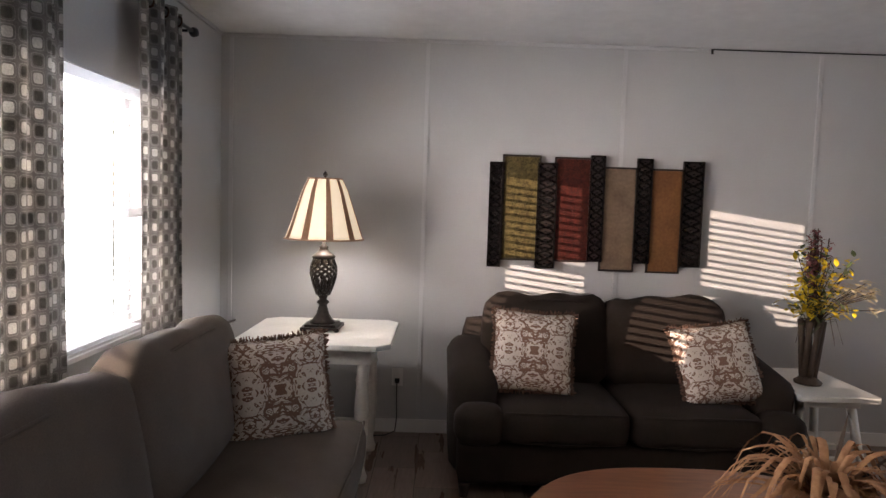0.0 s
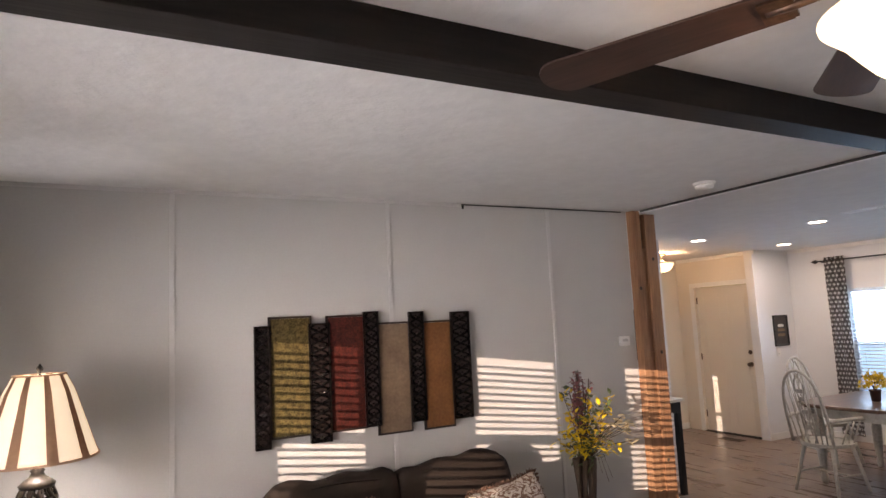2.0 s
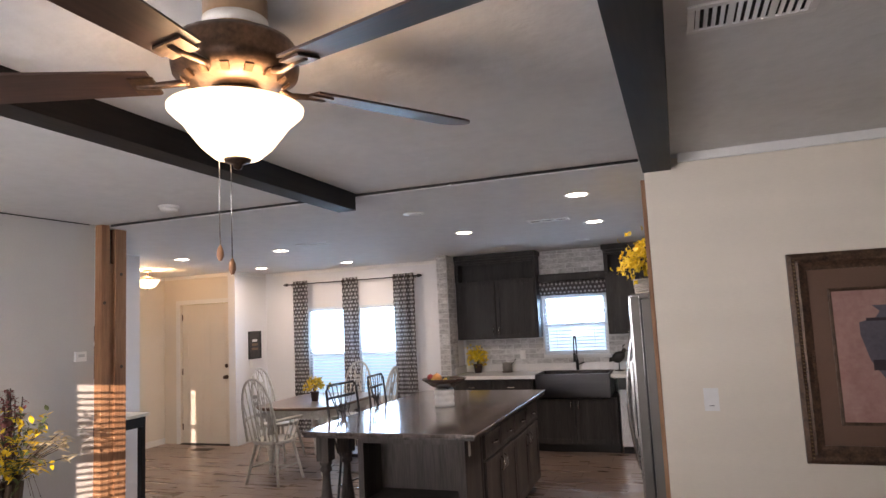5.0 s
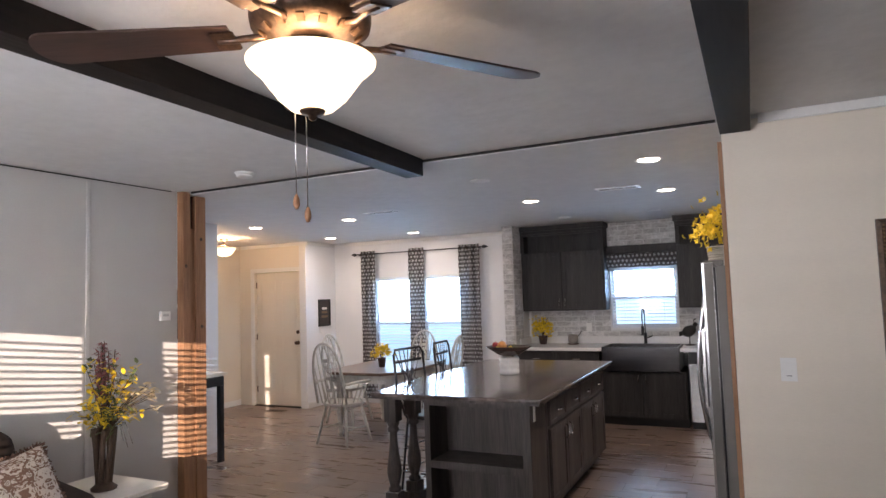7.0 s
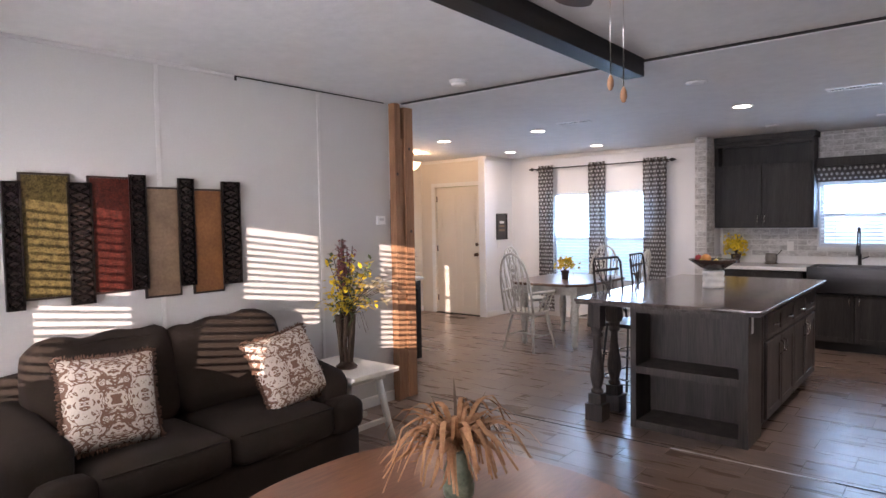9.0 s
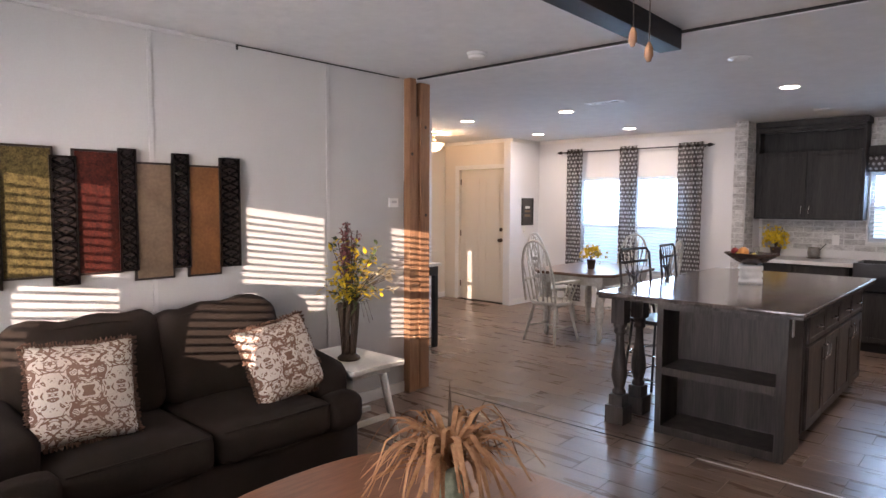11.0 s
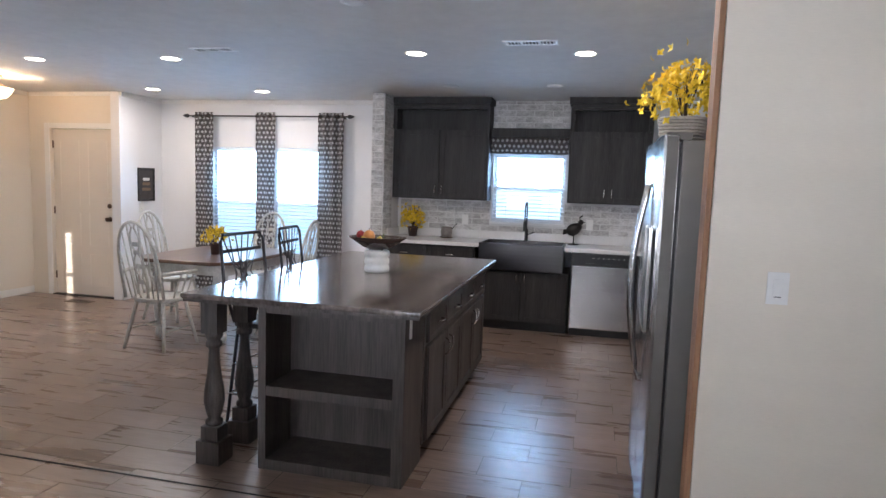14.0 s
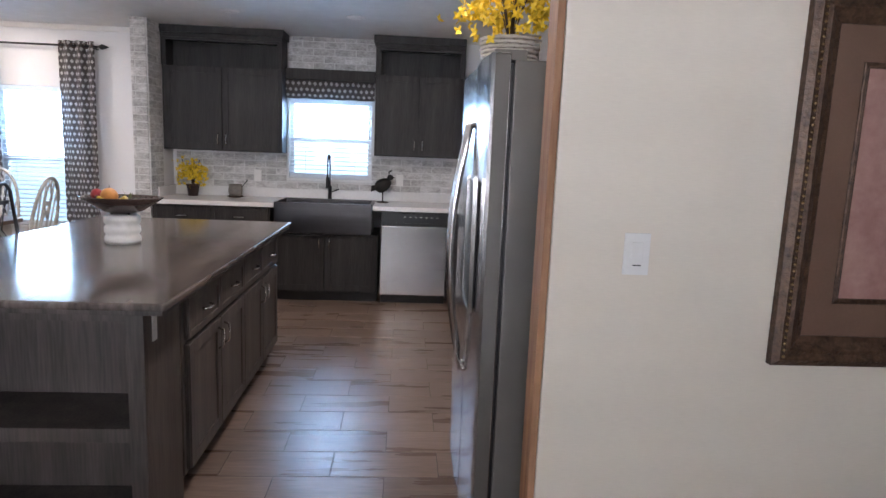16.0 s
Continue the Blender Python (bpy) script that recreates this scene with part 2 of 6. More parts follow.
M_curt = pattern_mat("taupe_lattice_curtain", "lattice", (0.085, 0.072, 0.065), (0.66, 0.64, 0.60), 0.056)
M_dots = pattern_mat("grey_lattice_curtain", "dots", (0.155, 0.142, 0.142), (0.70, 0.70, 0.70), 0.056)
M_damask = pattern_mat("brown_damask", "damask", (0.20, 0.115, 0.08), (0.60, 0.53, 0.46), 0.27)

# ---- building helpers ----


def box(bm, x0, y0, z0, x1, y1, z1, bevel=0.0):
    r = bmesh.ops.create_cube(bm, size=1)
    vs = r["verts"]
    for v in vs:
        v.co = Vector((x0 + (v.co.x + 0.5) * (x1 - x0), y0 + (v.co.y + 0.5) * (y1 - y0), z0 + (v.co.z + 0.5) * (z1 - z0)))
    if bevel:
        es = list({e for v in vs for e in v.link_edges})
        bmesh.ops.bevel(bm, geom=es, offset=bevel, segments=2, affect="EDGES", profile=0.7)
    return bm


def B(*boxes, bevel=0.0):
    bm = bmesh.new()
    for b in boxes:
        box(bm, *b, bevel=bevel)
    return bm


def lathe(profile, n=24, centre=(0, 0, 0), bm=None):
    """Turned shape round z from (radius, height) pairs."""
    bm = bm or bmesh.new()
    rings = []
    for r, z in profile:
        rings.append([bm.verts.new((centre[0] + r * math.cos(2 * math.pi * i / n), centre[1] + r * math.sin(2 * math.pi * i / n), centre[2] + z)) for i in range(n)])
    for a, b in zip(rings, rings[1:]):
        for i in range(n):
            bm.faces.new((a[i], a[(i + 1) % n], b[(i + 1) % n], b[i])).smooth = True
    for ring, flip in ((rings[0], True), (rings[-1], False)):
        if Vector(ring[0].co - ring[n // 2].co).length > 1e-4:
            bm.faces.new(ring[::-1] if flip else ring)
    return bm


def tube(bm, pts, r, n=8, close=False, taper=None):
    """A round bar along points."""
    pts = [Vector(p) for p in pts]
    rings = []
    for i, p in enumerate(pts):
        if close:
            d = pts[(i + 1) % len(pts)] - pts[i - 1]
        else:
            d = pts[min(i + 1, len(pts) - 1)] - pts[max(i - 1, 0)]
        d.normalize()
        a = d.orthogonal().normalized() if abs(d.z) > 0.95 else Vector((0, 0, 1)).cross(d).normalized()
        c = d.cross(a)
        rr = r if taper is None else r + (taper - r) * i / (len(pts) - 1)
        rings.append([bm.verts.new(p + (a * math.cos(2 * math.pi * k / n) + c * math.sin(2 * math.pi * k / n)) * rr) for k in range(n)])
    for i in range(len(rings) if close else len(rings) - 1):
        a, b = rings[i], rings[(i + 1) % len(rings)]
        for k in range(n):
            bm.faces.new((a[k], a[(k + 1) % n], b[(k + 1) % n], b[k])).smooth = True
    if not close:
        bm.faces.new(rings[0][::-1])
        bm.faces.new(rings[-1])
    return bm


def rod(a, b, r, n=8):
    return tube(bmesh.new(), [a, b], r, n)


def prism(outline, z0, z1, bevel=0.0):
    """An upright slab from a plan outline."""
    bm = bmesh.new()
    f = bm.faces.new([bm.verts.new((x, y, z0)) for x, y in outline])
    bmesh.ops.recalc_face_normals(bm, faces=[f])
    r = bmesh.ops.extrude_face_region(bm, geom=[f])
    for v in r["geom"]:
        if isinstance(v, bmesh.types.BMVert):
            v.co.z = z1
    bmesh.ops.recalc_face_normals(bm, faces=bm.faces[:])
    if bevel:
        es = [e for e in bm.edges if abs(e.verts[0].co.z - e.verts[1].co.z) < 1e-5]
        bmesh.ops.bevel(bm, geom=es, offset=bevel, segments=3, affect="EDGES", profile=0.6)
    return bm


def mesh_of(name, bm, material):
    me = bpy.data.meshes.new(name)
    bm.to_mesh(me)
    bm.free()
    me.materials.append(material)
    return me


def part(name, bm, material, parent=None, label=""):
    ob = new(name, mesh_of(name, bm, material))
    if parent:
        ob.parent = parent
    if label:
        ob["label"] = label
    return ob


def thing(name, m, label, category, group="", kind=""):
    ob = new(name)
    ob.matrix_world = m
    return tagged(ob, label, category, group, kind)


def setting(name, bm, material, label, category, parent=None):
    return tagged(part(name, bm, material, parent), label, category, "", "structure")


def softbox(x0, y0, z0, x1, y1, z1, r=0.06, puff=0.0, n=6):
    """An upholstered block: rounded edges and slightly domed faces."""
    bm = bmesh.new()
    bmesh.ops.create_cube(bm, size=2)
    bmesh.ops.subdivide_edges(bm, edges=bm.edges[:], cuts=n, use_grid_fill=True)
    h = Vector(((x1 - x0) / 2, (y1 - y0) / 2, (z1 - z0) / 2))
    c = Vector(((x1 + x0) / 2, (y1 + y0) / 2, (z1 + z0) / 2))
    r = min(r, h.x, h.y, h.z)
    for v in bm.verts:
        u = v.co.copy()
        p = Vector((u.x * h.x, u.y * h.y, u.z * h.z))
        q = Vector([max(-(k - r), min(k - r, a)) for a, k in zip(p, h)])
        d = p - q
        if d.length > 1e-6:
            p = q + d.normalized() * r
        f = [1 - w * w for w in u]
        p += Vector((u.x * f[1] * f[2], u.y * f[0] * f[2], u.z * f[0] * f[1])) * puff
        v.co = c + p
    for f in bm.faces:
        f.smooth = True
    return bm


def roundrect(x0, y0, x1, y1, r, n=6):
    out = []
    for cx, cy, a in ((x1 - r, y1 - r, 0), (x0 + r, y1 - r, 90), (x0 + r, y0 + r, 180), (x1 - r, y0 + r, 270)):
        out += [(cx + r * math.cos(radians(a + 90 * i / n)), cy + r * math.sin(radians(a + 90 * i / n))) for i in range(n + 1)]
    return out


def wall_with_openings(axis, at, thick, a0, a1, z1, holes):
    """Wall of boxes: axis 'x' means the face lies at x=at and the wall runs along y; holes are (a0, a1, z0, z1)."""
    cuts = sorted({a0, a1, *[h[0] for h in holes], *[h[1] for h in holes]})
    bm = bmesh.new()
    for u, v in zip(cuts, cuts[1:]):
        hs = sorted([h for h in holes if h[0] <= u and h[1] >= v], key=lambda h: h[2])
        z = 0.0
        spans = []
        for h in hs:
            spans.append((z, h[2]))
            z = h[3]
        spans.append((z, z1))
        for s0, s1 in spans:
            if s1 - s0 > 1e-4:
                lo, hi = min(at, at + thick), max(at, at + thick)
                box(bm, *((lo, u, s0, hi, v, s1) if axis == "x" else (u, lo, s0, v, hi, s1)))
    bmesh.ops.remove_doubles(bm, verts=bm.verts[:], dist=1e-5)
    return bm


# ---- setting ----
C, CL = 2.468, 2.488    # ceiling of the kitchen half and of the living half
XJ = 3.222              # joint between the two halves
XW, XE, XM = -1.32, 7.95, 3.225
YN, YS = 4.10, -3.4
WEST = [(2.27, 3.07, 0.84, 1.95), (1.25, 2.10, 0.84, 1.95), (-0.27, 1.0, 0.84, 1.95)]
DINE = [(4.55, 5.32, 0.55, 1.89), (3.72, 4.48, 0.55, 1.89)]
KITW = [(0.91, 1.72, 1.11, 1.88)]
ground = setting("ground", prism([(-300, -300), (300, -300), (300, 300), (-300, 300)], -1.0, -0.62), M_ground, "dry grassy ground outside the windows", "ground")
setting("wall_west", wall_with_openings("x", XW, -0.14, YS, YN + 0.12, CL, WEST), M_wall, "pale grey panelled wall with curtained windows", "wall")
wall_n = setting("wall_north", B((XW, YN, 0, 3.153, YN + 0.12, CL)), M_wall, "pale grey panelled wall with thin batten strips", "wall")
for x in (-1.255, -0.036, 1.19, 2.41):
    part("batten", B((x - 0.013, YN - 0.009, 0.09, x + 0.013, YN - 0.001, CL - 0.022), bevel=0.003), M_batten, wall_n)
setting("wall_partition", B((XM, YS, 0, XM + 0.107, 0.165, C)), M_cream, "cream vinyl covered partition wall", "wall")
setting("trim_partition_end", B((XM + 0.002, 0.167, 0, XM + 0.109, 0.188, C - 0.1), bevel=0.002), M_pine, "bare pine board closing the partition end", "trim")
setting("wall_kitchen_south", B((XM + 0.11, -0.64, 0, XE - 0.002, -0.56, C)), M_white, "white wall behind the cooking range", "wall")
setting("wall_south", B((XW - 0.14, YS - 0.12, 0, XE + 0.14, YS, CL + 0.06)), M_cream, "plain cream wall closing the room", "wall")
setting("wall_east", wall_with_openings("x", XE, 0.14, YS, 6.16, C, DINE + KITW), M_white, "white wall with dining and kitchen windows", "wall")
setting("wall_brick_fin", B((7.362, 2.835, 0, XE - 0.002, 2.965, C)), M_white, "short white wall end beside the kitchen cabinets", "wall")
setting("wall_dining_return", B((7.205, 6.04, 0, XE - 0.002, 6.16, C)), M_white, "white wall return beside the front door", "wall")
setting("wall_console", B((3.20, 5.35, 0, 4.80, 5.47, C)), M_white, "white wall behind a dark console table", "wall")
setting("wall_console_side", B((4.682, 5.472, 0, 4.802, 7.36, C)), M_foyer, "cream wall at the foyer", "wall")
setting("wall_hall_end", B((3.08, 4.2245, 0, 3.198, 5.47, C)), M_white, "white wall behind the bare posts", "wall")
setting("wall_foyer_north", B((4.70, 7.362, 0, 7.45, 7.48, C)), M_foyer, "cream foyer wall", "wall")
setting("wall_door", wall_with_openings("x", 7.24, 0.13, 6.162, 7.36, C, [(6.18, 7.06, 0, 2.04)]), M_foyer, "cream wall around the front door", "wall")
setting("ceiling", B((XW, YS, CL, XJ, YN + 0.12, CL + 0.1)), M_ceil, "white ceiling with hand-textured finish", "ceiling")
setting("ceiling_kitchen", B((XJ + 0.0005, YS, C, XE, 7.5, C + 0.12), (3.08, YN + 0.121, C, XJ, 7.5, C + 0.12)), M_ceil, "white kitchen ceiling set slightly lower", "ceiling")
setting("ceiling_crack", B((XJ - 0.009, 0.19, CL - 0.016, XJ - 0.001, YN - 0.09, CL - 0.0005)), M_dark, "dark joint line across the ceiling", "trim")
setting("wall_joint_cable", B((1.72, YN - 0.008, CL - 0.009, 3.10, YN - 0.002, CL - 0.002), (1.72, YN - 0.010, CL - 0.034, 1.732, YN - 0.002, CL - 0.009)), M_dark, "thin dark cable along the ceiling edge", "cable")
setting("crown_trim", B((XW + 0.002, YN - 0.018, CL - 0.022, 1.71, YN - 0.0015, CL - 0.001), (XW + 0.002, YS, CL - 0.022, XW + 0.018, YN - 0.02, CL - 0.001), bevel=0.005), M_batten, "thin pale grey crown strip", "trim")
setting("crown_trim_dining", B((XE - 0.03, 2.97, C - 0.05, XE - 0.002, 6.03, C - 0.001), (7.21, 6.01, C - 0.05, XE - 0.035, 6.038, C - 0.001), (4.81, 7.33, C - 0.05, 7.2, 7.36, C - 0.001), (7.21, 6.17, C - 0.05, 7.238, 7.325, C - 0.001), bevel=0.006), M_trim, "white crown moulding", "trim")
setting("crown_trim_partition", B((XM - 0.03, YS, CL - 0.05, XM - 0.004, -0.011, CL - 0.001), bevel=0.006), M_trim, "white crown moulding", "trim")
for nm, bx in (("baseboard_north", (XW + 0.015, YN - 0.014, 0, 3.15, YN - 0.001, 0.085)), ("baseboard_west", (XW + 0.001, YS, 0, XW + 0.014, YN - 0.015, 0.085)),
               ("baseboard_partition", (XM - 0.014, YS, 0, XM - 0.001, 0.158, 0.085)), ("baseboard_foyer", (4.81, 7.348, 0, 7.23, 7.361, 0.085)),
               ("baseboard_dining", (XE - 0.014, 2.97, 0, XE - 0.001, 6.02, 0.085)), ("baseboard_return", (7.21, 6.026, 0, XE - 0.016, 6.039, 0.085))):
    setting(nm, B(bx, bevel=0.003), M_trim, "white painted baseboard", "trim")
# bare posts at the wall end
post = setting("trim_wall_post", B((3.155, 4.03, 0, 3.226, 4.098, CL - 0.002), bevel=0.003), M_pine, "bare pine stud at the wall end with a dark gap", "post")
part("stud", B((3.286, 4.04, 0, 3.388, 4.098, C - 0.002), bevel=0.003), M_pine, post)
part("gap", B((3.2265, 4.085, 0, 3.2855, 4.097, C - 0.004)), M_dark, post)
part("block", B((3.2265, 4.05, 0.0, 3.2855, 4.084, 0.42), (3.2265, 4.055, 0.428, 3.2855, 4.084, 2.20), bevel=0.002), M_pine, post)
for x, z in ((3.32, 0.64), (3.345, 1.42), (3.34, 2.12), (3.18, 1.9)):
    part("knot", lathe([(0.0001, 0.0), (0.014, 0.0), (0.012, 0.002), (0.0001, 0.002)], 10), M_stem, post).matrix_basis = pose(x, 4.0395 if x > 3.2 else 4.0295, z, 90)
# ceiling beams
for y0, y1, x1, z0 in ((1.86, 1.985, 3.19, 2.375), (0.025, 0.172, 3.2225, 2.405)):
    beam = B((XW + 0.001, y0, z0, x1, y1, CL - 0.001), bevel=0.004)
    if y0 > 1:          # this beam lies slightly out of square
        for v in beam.verts:
            v.co.y += 0.02 * v.co.x
    setting("ceiling_beam", beam, M_beam, "dark stained timber ceiling beam", "beam")


def window(name, axis_x, inward, y0, y1, z0, z1, slats_tilt, tag):
    """A sash window in a wall along y, with frame, rails, panes and a lowered slat blind."""
    w = thing(name, pose(axis_x, (y0 + y1) / 2, z0), tag, "window", "", "structure")
    h, k = z1 - z0, (y1 - y0) / 2
    d = 0.07 * -inward
    X = lambda a, b: (min(a, b), max(a, b))
    fx0, fx1 = X(d, d - 0.04 * inward)
    part("window_frame", B((fx0, -k, 0, fx1, -k + 0.04, h), (fx0, k - 0.04, 0, fx1, k, h), (fx0, -k + 0.04, 0, fx1, k - 0.04, 0.04), (fx0, -k + 0.04, h - 0.04, fx1, k - 0.04, h)), M_vinyl, w)
    part("meeting_rail", B((fx0, -k + 0.041, h * 0.47, fx1, k - 0.041, h * 0.47 + 0.045)), M_vinyl, w)
    pane = part("pane", B((fx0 + 0.015, -k + 0.041, 0.041, fx0 + 0.019, k - 0.041, h * 0.47 - 0.001)), M_glass, w)
    pane2 = part("pane", B((fx0 + 0.015, -k + 0.041, h * 0.47 + 0.046, fx0 + 0.019, k - 0.041, h - 0.041)), M_glass, w)
    pane.visible_shadow = pane2.visible_shadow = False
    s0, s1 = X(0.015 * inward, -0.005 * inward)
    part("window_sill", B((s0, -k - 0.02, -0.02, s1, k + 0.02, -0.001), bevel=0.003), M_trim, w)
    cx = -0.03 * inward
    part("blind_headrail", B((cx - 0.025, -k + 0.006, h - 0.045, cx + 0.025, k - 0.006, h - 0.002), bevel=0.003), M_blind, w)
    part("blind_bottom_rail", B((cx - 0.024, -k + 0.008, 0.006, cx + 0.024, k - 0.008, 0.024), bevel=0.003), M_blind, w)
    me = mesh_of("blind_slat", B((-0.0245, -k + 0.008, -0.0012, 0.0245, k - 0.008, 0.0012)), M_blind)
    n = int((h - 0.08) / 0.0435)
    for i in range(n):
        s = new("blind_slat", me)
        s.parent = w
        s.matrix_basis = pose(cx, 0, 0.045 + i * 0.0435, 0, slats_tilt * inward, 0)
    for yy in (-k * 0.6, k * 0.6):
        part("blind_cord", rod((cx + 0.02 * inward, yy, 0.02), (cx + 0.02 * inward, yy, h - 0.04), 0.0012, 5), M_blind, w)
    return w


for i, (a, b, c, d) in enumerate(WEST):
    window("window_%d" % (i + 1), XW, 1, a, b, c, d, -9, "white sash window with lowered slat blind in sunlight")
for i, (a, b, c, d) in enumerate(DINE):
    window("window_%d" % (i + 4), XE, -1, a, b, c, d, 8, "tall white dining window with slat blind")
window("window_6", XE, -1, *KITW[0], 8, "white kitchen window with slat blind over the sink")


def curtain(y0, y1, z0, z1, x, material, label, facing, folds=4, group=""):
    """A gathered cloth panel hanging along y from a rod, with grommets."""
    bm = bmesh.new()
    uv = bm.loops.layers.uv.new("UVMap")
    n, rows = folds * 10, 14
    length = (y1 - y0) * 1.7
    grid = []
    for j in range(rows + 1):
        v = j / rows
        row = []
        for i in range(n + 1):
            u = i / n
            amp = 0.024 * (0.8 + 0.35 * math.sin(3 * u + 5 * v))
            yy = y0 + (y1 - y0) * u + 0.012 * math.sin(4 * v + 9 * u) * v
            row.append(bm.verts.new((x + facing * amp * math.sin(2 * math.pi * folds * u + 0.5 * math.sin(2.1 * v)), yy, z1 + (z0 - z1) * v)))
        grid.append(row)
    for j in range(rows):
        for i in range(n):
            f = bm.faces.new((grid[j][i], grid[j + 1][i], grid[j + 1][i + 1], grid[j][i + 1]))
            f.smooth = True
            for l, (a, b) in zip(f.loops, ((i, j), (i, j + 1), (i + 1, j + 1), (i + 1, j))):
                l[uv].uv = (a / n * length, (1 - b / rows) * (z1 - z0))
    bmesh.ops.solidify(bm, geom=bm.faces[:], thickness=0.003)
    c = part("curtain", bm, material)
    tagged(c, label, "curtain", group)
    for i in range(folds * 2):
        u = (i + 0.5) / (folds * 2)
        g = tube(bmesh.new(), [(0, 0.022 * math.cos(a), 0.022 * math.sin(a)) for a in [2 * math.pi * k / 14 for k in range(14)]], 0.005, 6, True)
        part("grommet", g, M_bronze, c).matrix_basis = pose(x, y0 + (y1 - y0) * u, z1 - 0.045, 0, 0, 60 if i % 2 else -60)
    return c


def curtain_rod(x, y0, y1, z, wall_x):
    r = thing("curtain_rod", pose(x, (y0 + y1) / 2, z), "dark metal curtain rod with pointed finials", "curtain rod")
    k = (y1 - y0) / 2
    part("rod", rod((0, -k, 0), (0, k, 0), 0.009, 10), M_black, r)
    for s in (-1, 1):
        part("finial", lathe([(0.009, 0), (0.020, 0.012), (0.026, 0.03), (0.012, 0.07), (0.001, 0.095)], 12), M_black, r).matrix_basis = pose(0, s * k, 0, -90 * s)
        part("bracket", B((min(0, wall_x - x), s * (k - 0.05) - 0.008, -0.02, max(0, wall_x - x), s * (k - 0.05) + 0.008, -0.009)), M_black, r)


for y0, y1 in ((2.83, 3.28), (1.91, 2.29), (0.965, 1.345), (-0.09, 0.55)):
    curtain(y0, y1, 0.12, 2.36, XW + 0.09, M_curt, "taupe and cream lattice-print curtain hanging beside the window", 1, 3, "living room curtains")
curtain_rod(XW + 0.09, -0.33, 3.40, 2.315, XW)
for y0, y1 in ((5.23, 5.49), (4.385, 4.65), (3.50, 3.83)):
    curtain(y0, y1, 0.08, 2.31, XE - 0.09, M_dots, "grey and white lattice-print curtain with metal grommets", -1, 3, "dining curtains")
curtain_rod(XE - 0.09, 3.46, 5.57, 2.265, XE)


def front_door():
    d = thing("door_1", pose(7.245, 6.62, 0), "closed cream front door with brass knob and dark threshold", "door", "", "structure")
    part("leaf", B((0.035, -0.435, 0.012, 0.075, 0.435, 2.03), bevel=0.003), M_foyer, d)
    part("casing", B((-0.016, -0.515, 0, -0.001, -0.445, 2.10), (-0.016, 0.445, 0, -0.001, 0.515, 2.10), (-0.016, -0.4445, 2.035, -0.001, 0.4445, 2.10), bevel=0.003), M_trim, d)
    for z in (0.12, 0.62, 1.12):
        for y in (-0.2, 0.2):
            bm = bmesh.new()
            zz, hh = z, 0.40 if z < 1.1 else 0.78
            for q in ((-0.14, 0, 0.14, 0.012), (-0.14, hh - 0.012, 0.14, hh), (-0.14, 0.012, -0.128, hh - 0.012), (0.128, 0.012, 0.14, hh - 0.012)):
                box(bm, 0.031, y + q[0], zz + q[1], 0.0345, y + q[2], zz + q[3])
            part("panel_moulding", bm, M_foyer, d)
    part("threshold", B((-0.03, -0.44, 0, 0.08, 0.44, 0.011)), M_dark, d)
    part("door_knob", lathe([(0.03, 0), (0.03, 0.006), (0.011, 0.01), (0.011, 0.03), (0.028, 0.045), (0.024, 0.062), (0.001, 0.068)], 16), M_bronze, d, "dark brass knob").matrix_basis = pose(0.034, -0.365, 0.96, 0, -90)
    part("deadbolt", lathe([(0.028, 0), (0.028, 0.012), (0.001, 0.014)], 16), M_bronze, d).matrix_basis = pose(0.034, -0.365, 1.12, 0, -90)
    for z in (0.2, 1.0, 1.8):
        part("hinge", B((0.025, 0.425, z, 0.034, 0.445, z + 0.09)), M_bronze, d)


front_door()

# ---- living room: seating ----


def cushion_bm(w, h, d, bulge=1.0, n=14, uvs=1.0):
    """A square scatter cushion lying in the xz plane, pinched at its corners."""
    bm = bmesh.new()
    uv = bm.loops.layers.uv.new("UVMap")
    for side in (1, -1):
        g = []
        for j in range(n + 1):
            row = []
            for i in range(n + 1):
                u, v = 2 * i / n - 1, 2 * j / n - 1
                k = 1 - 0.07 * (1 - abs(u) ** 2) * abs(v) ** 3
                k2 = 1 - 0.07 * (1 - abs(v) ** 2) * abs(u) ** 3
                th = d / 2 * ((1 - u ** 4) * (1 - v ** 4)) ** 0.55 * bulge
                row.append(bm.verts.new((u * w / 2 * k2, -side * th - 0.004 * math.sin(7 * u + 3 * v), v * h / 2 * k)))
            g.append(row)
        for j in range(n):
            for i in range(n):
                q = (g[j][i], g[j][i + 1], g[j + 1][i + 1], g[j + 1][i])
                ij = ((i, j), (i + 1, j), (i + 1, j + 1), (i, j + 1))
                if side < 0:
                    q, ij = q[::-1], ij[::-1]
                f = bm.faces.new(q)
                f.smooth = True
                for l, (a, b) in zip(f.loops, ij):
                    l[uv].uv = ((a / n - 0.5) * w * uvs, (b / n - 0.5) * h * uvs)
    bmesh.ops.remove_doubles(bm, verts=bm.verts[:], dist=0.002)
    return bm


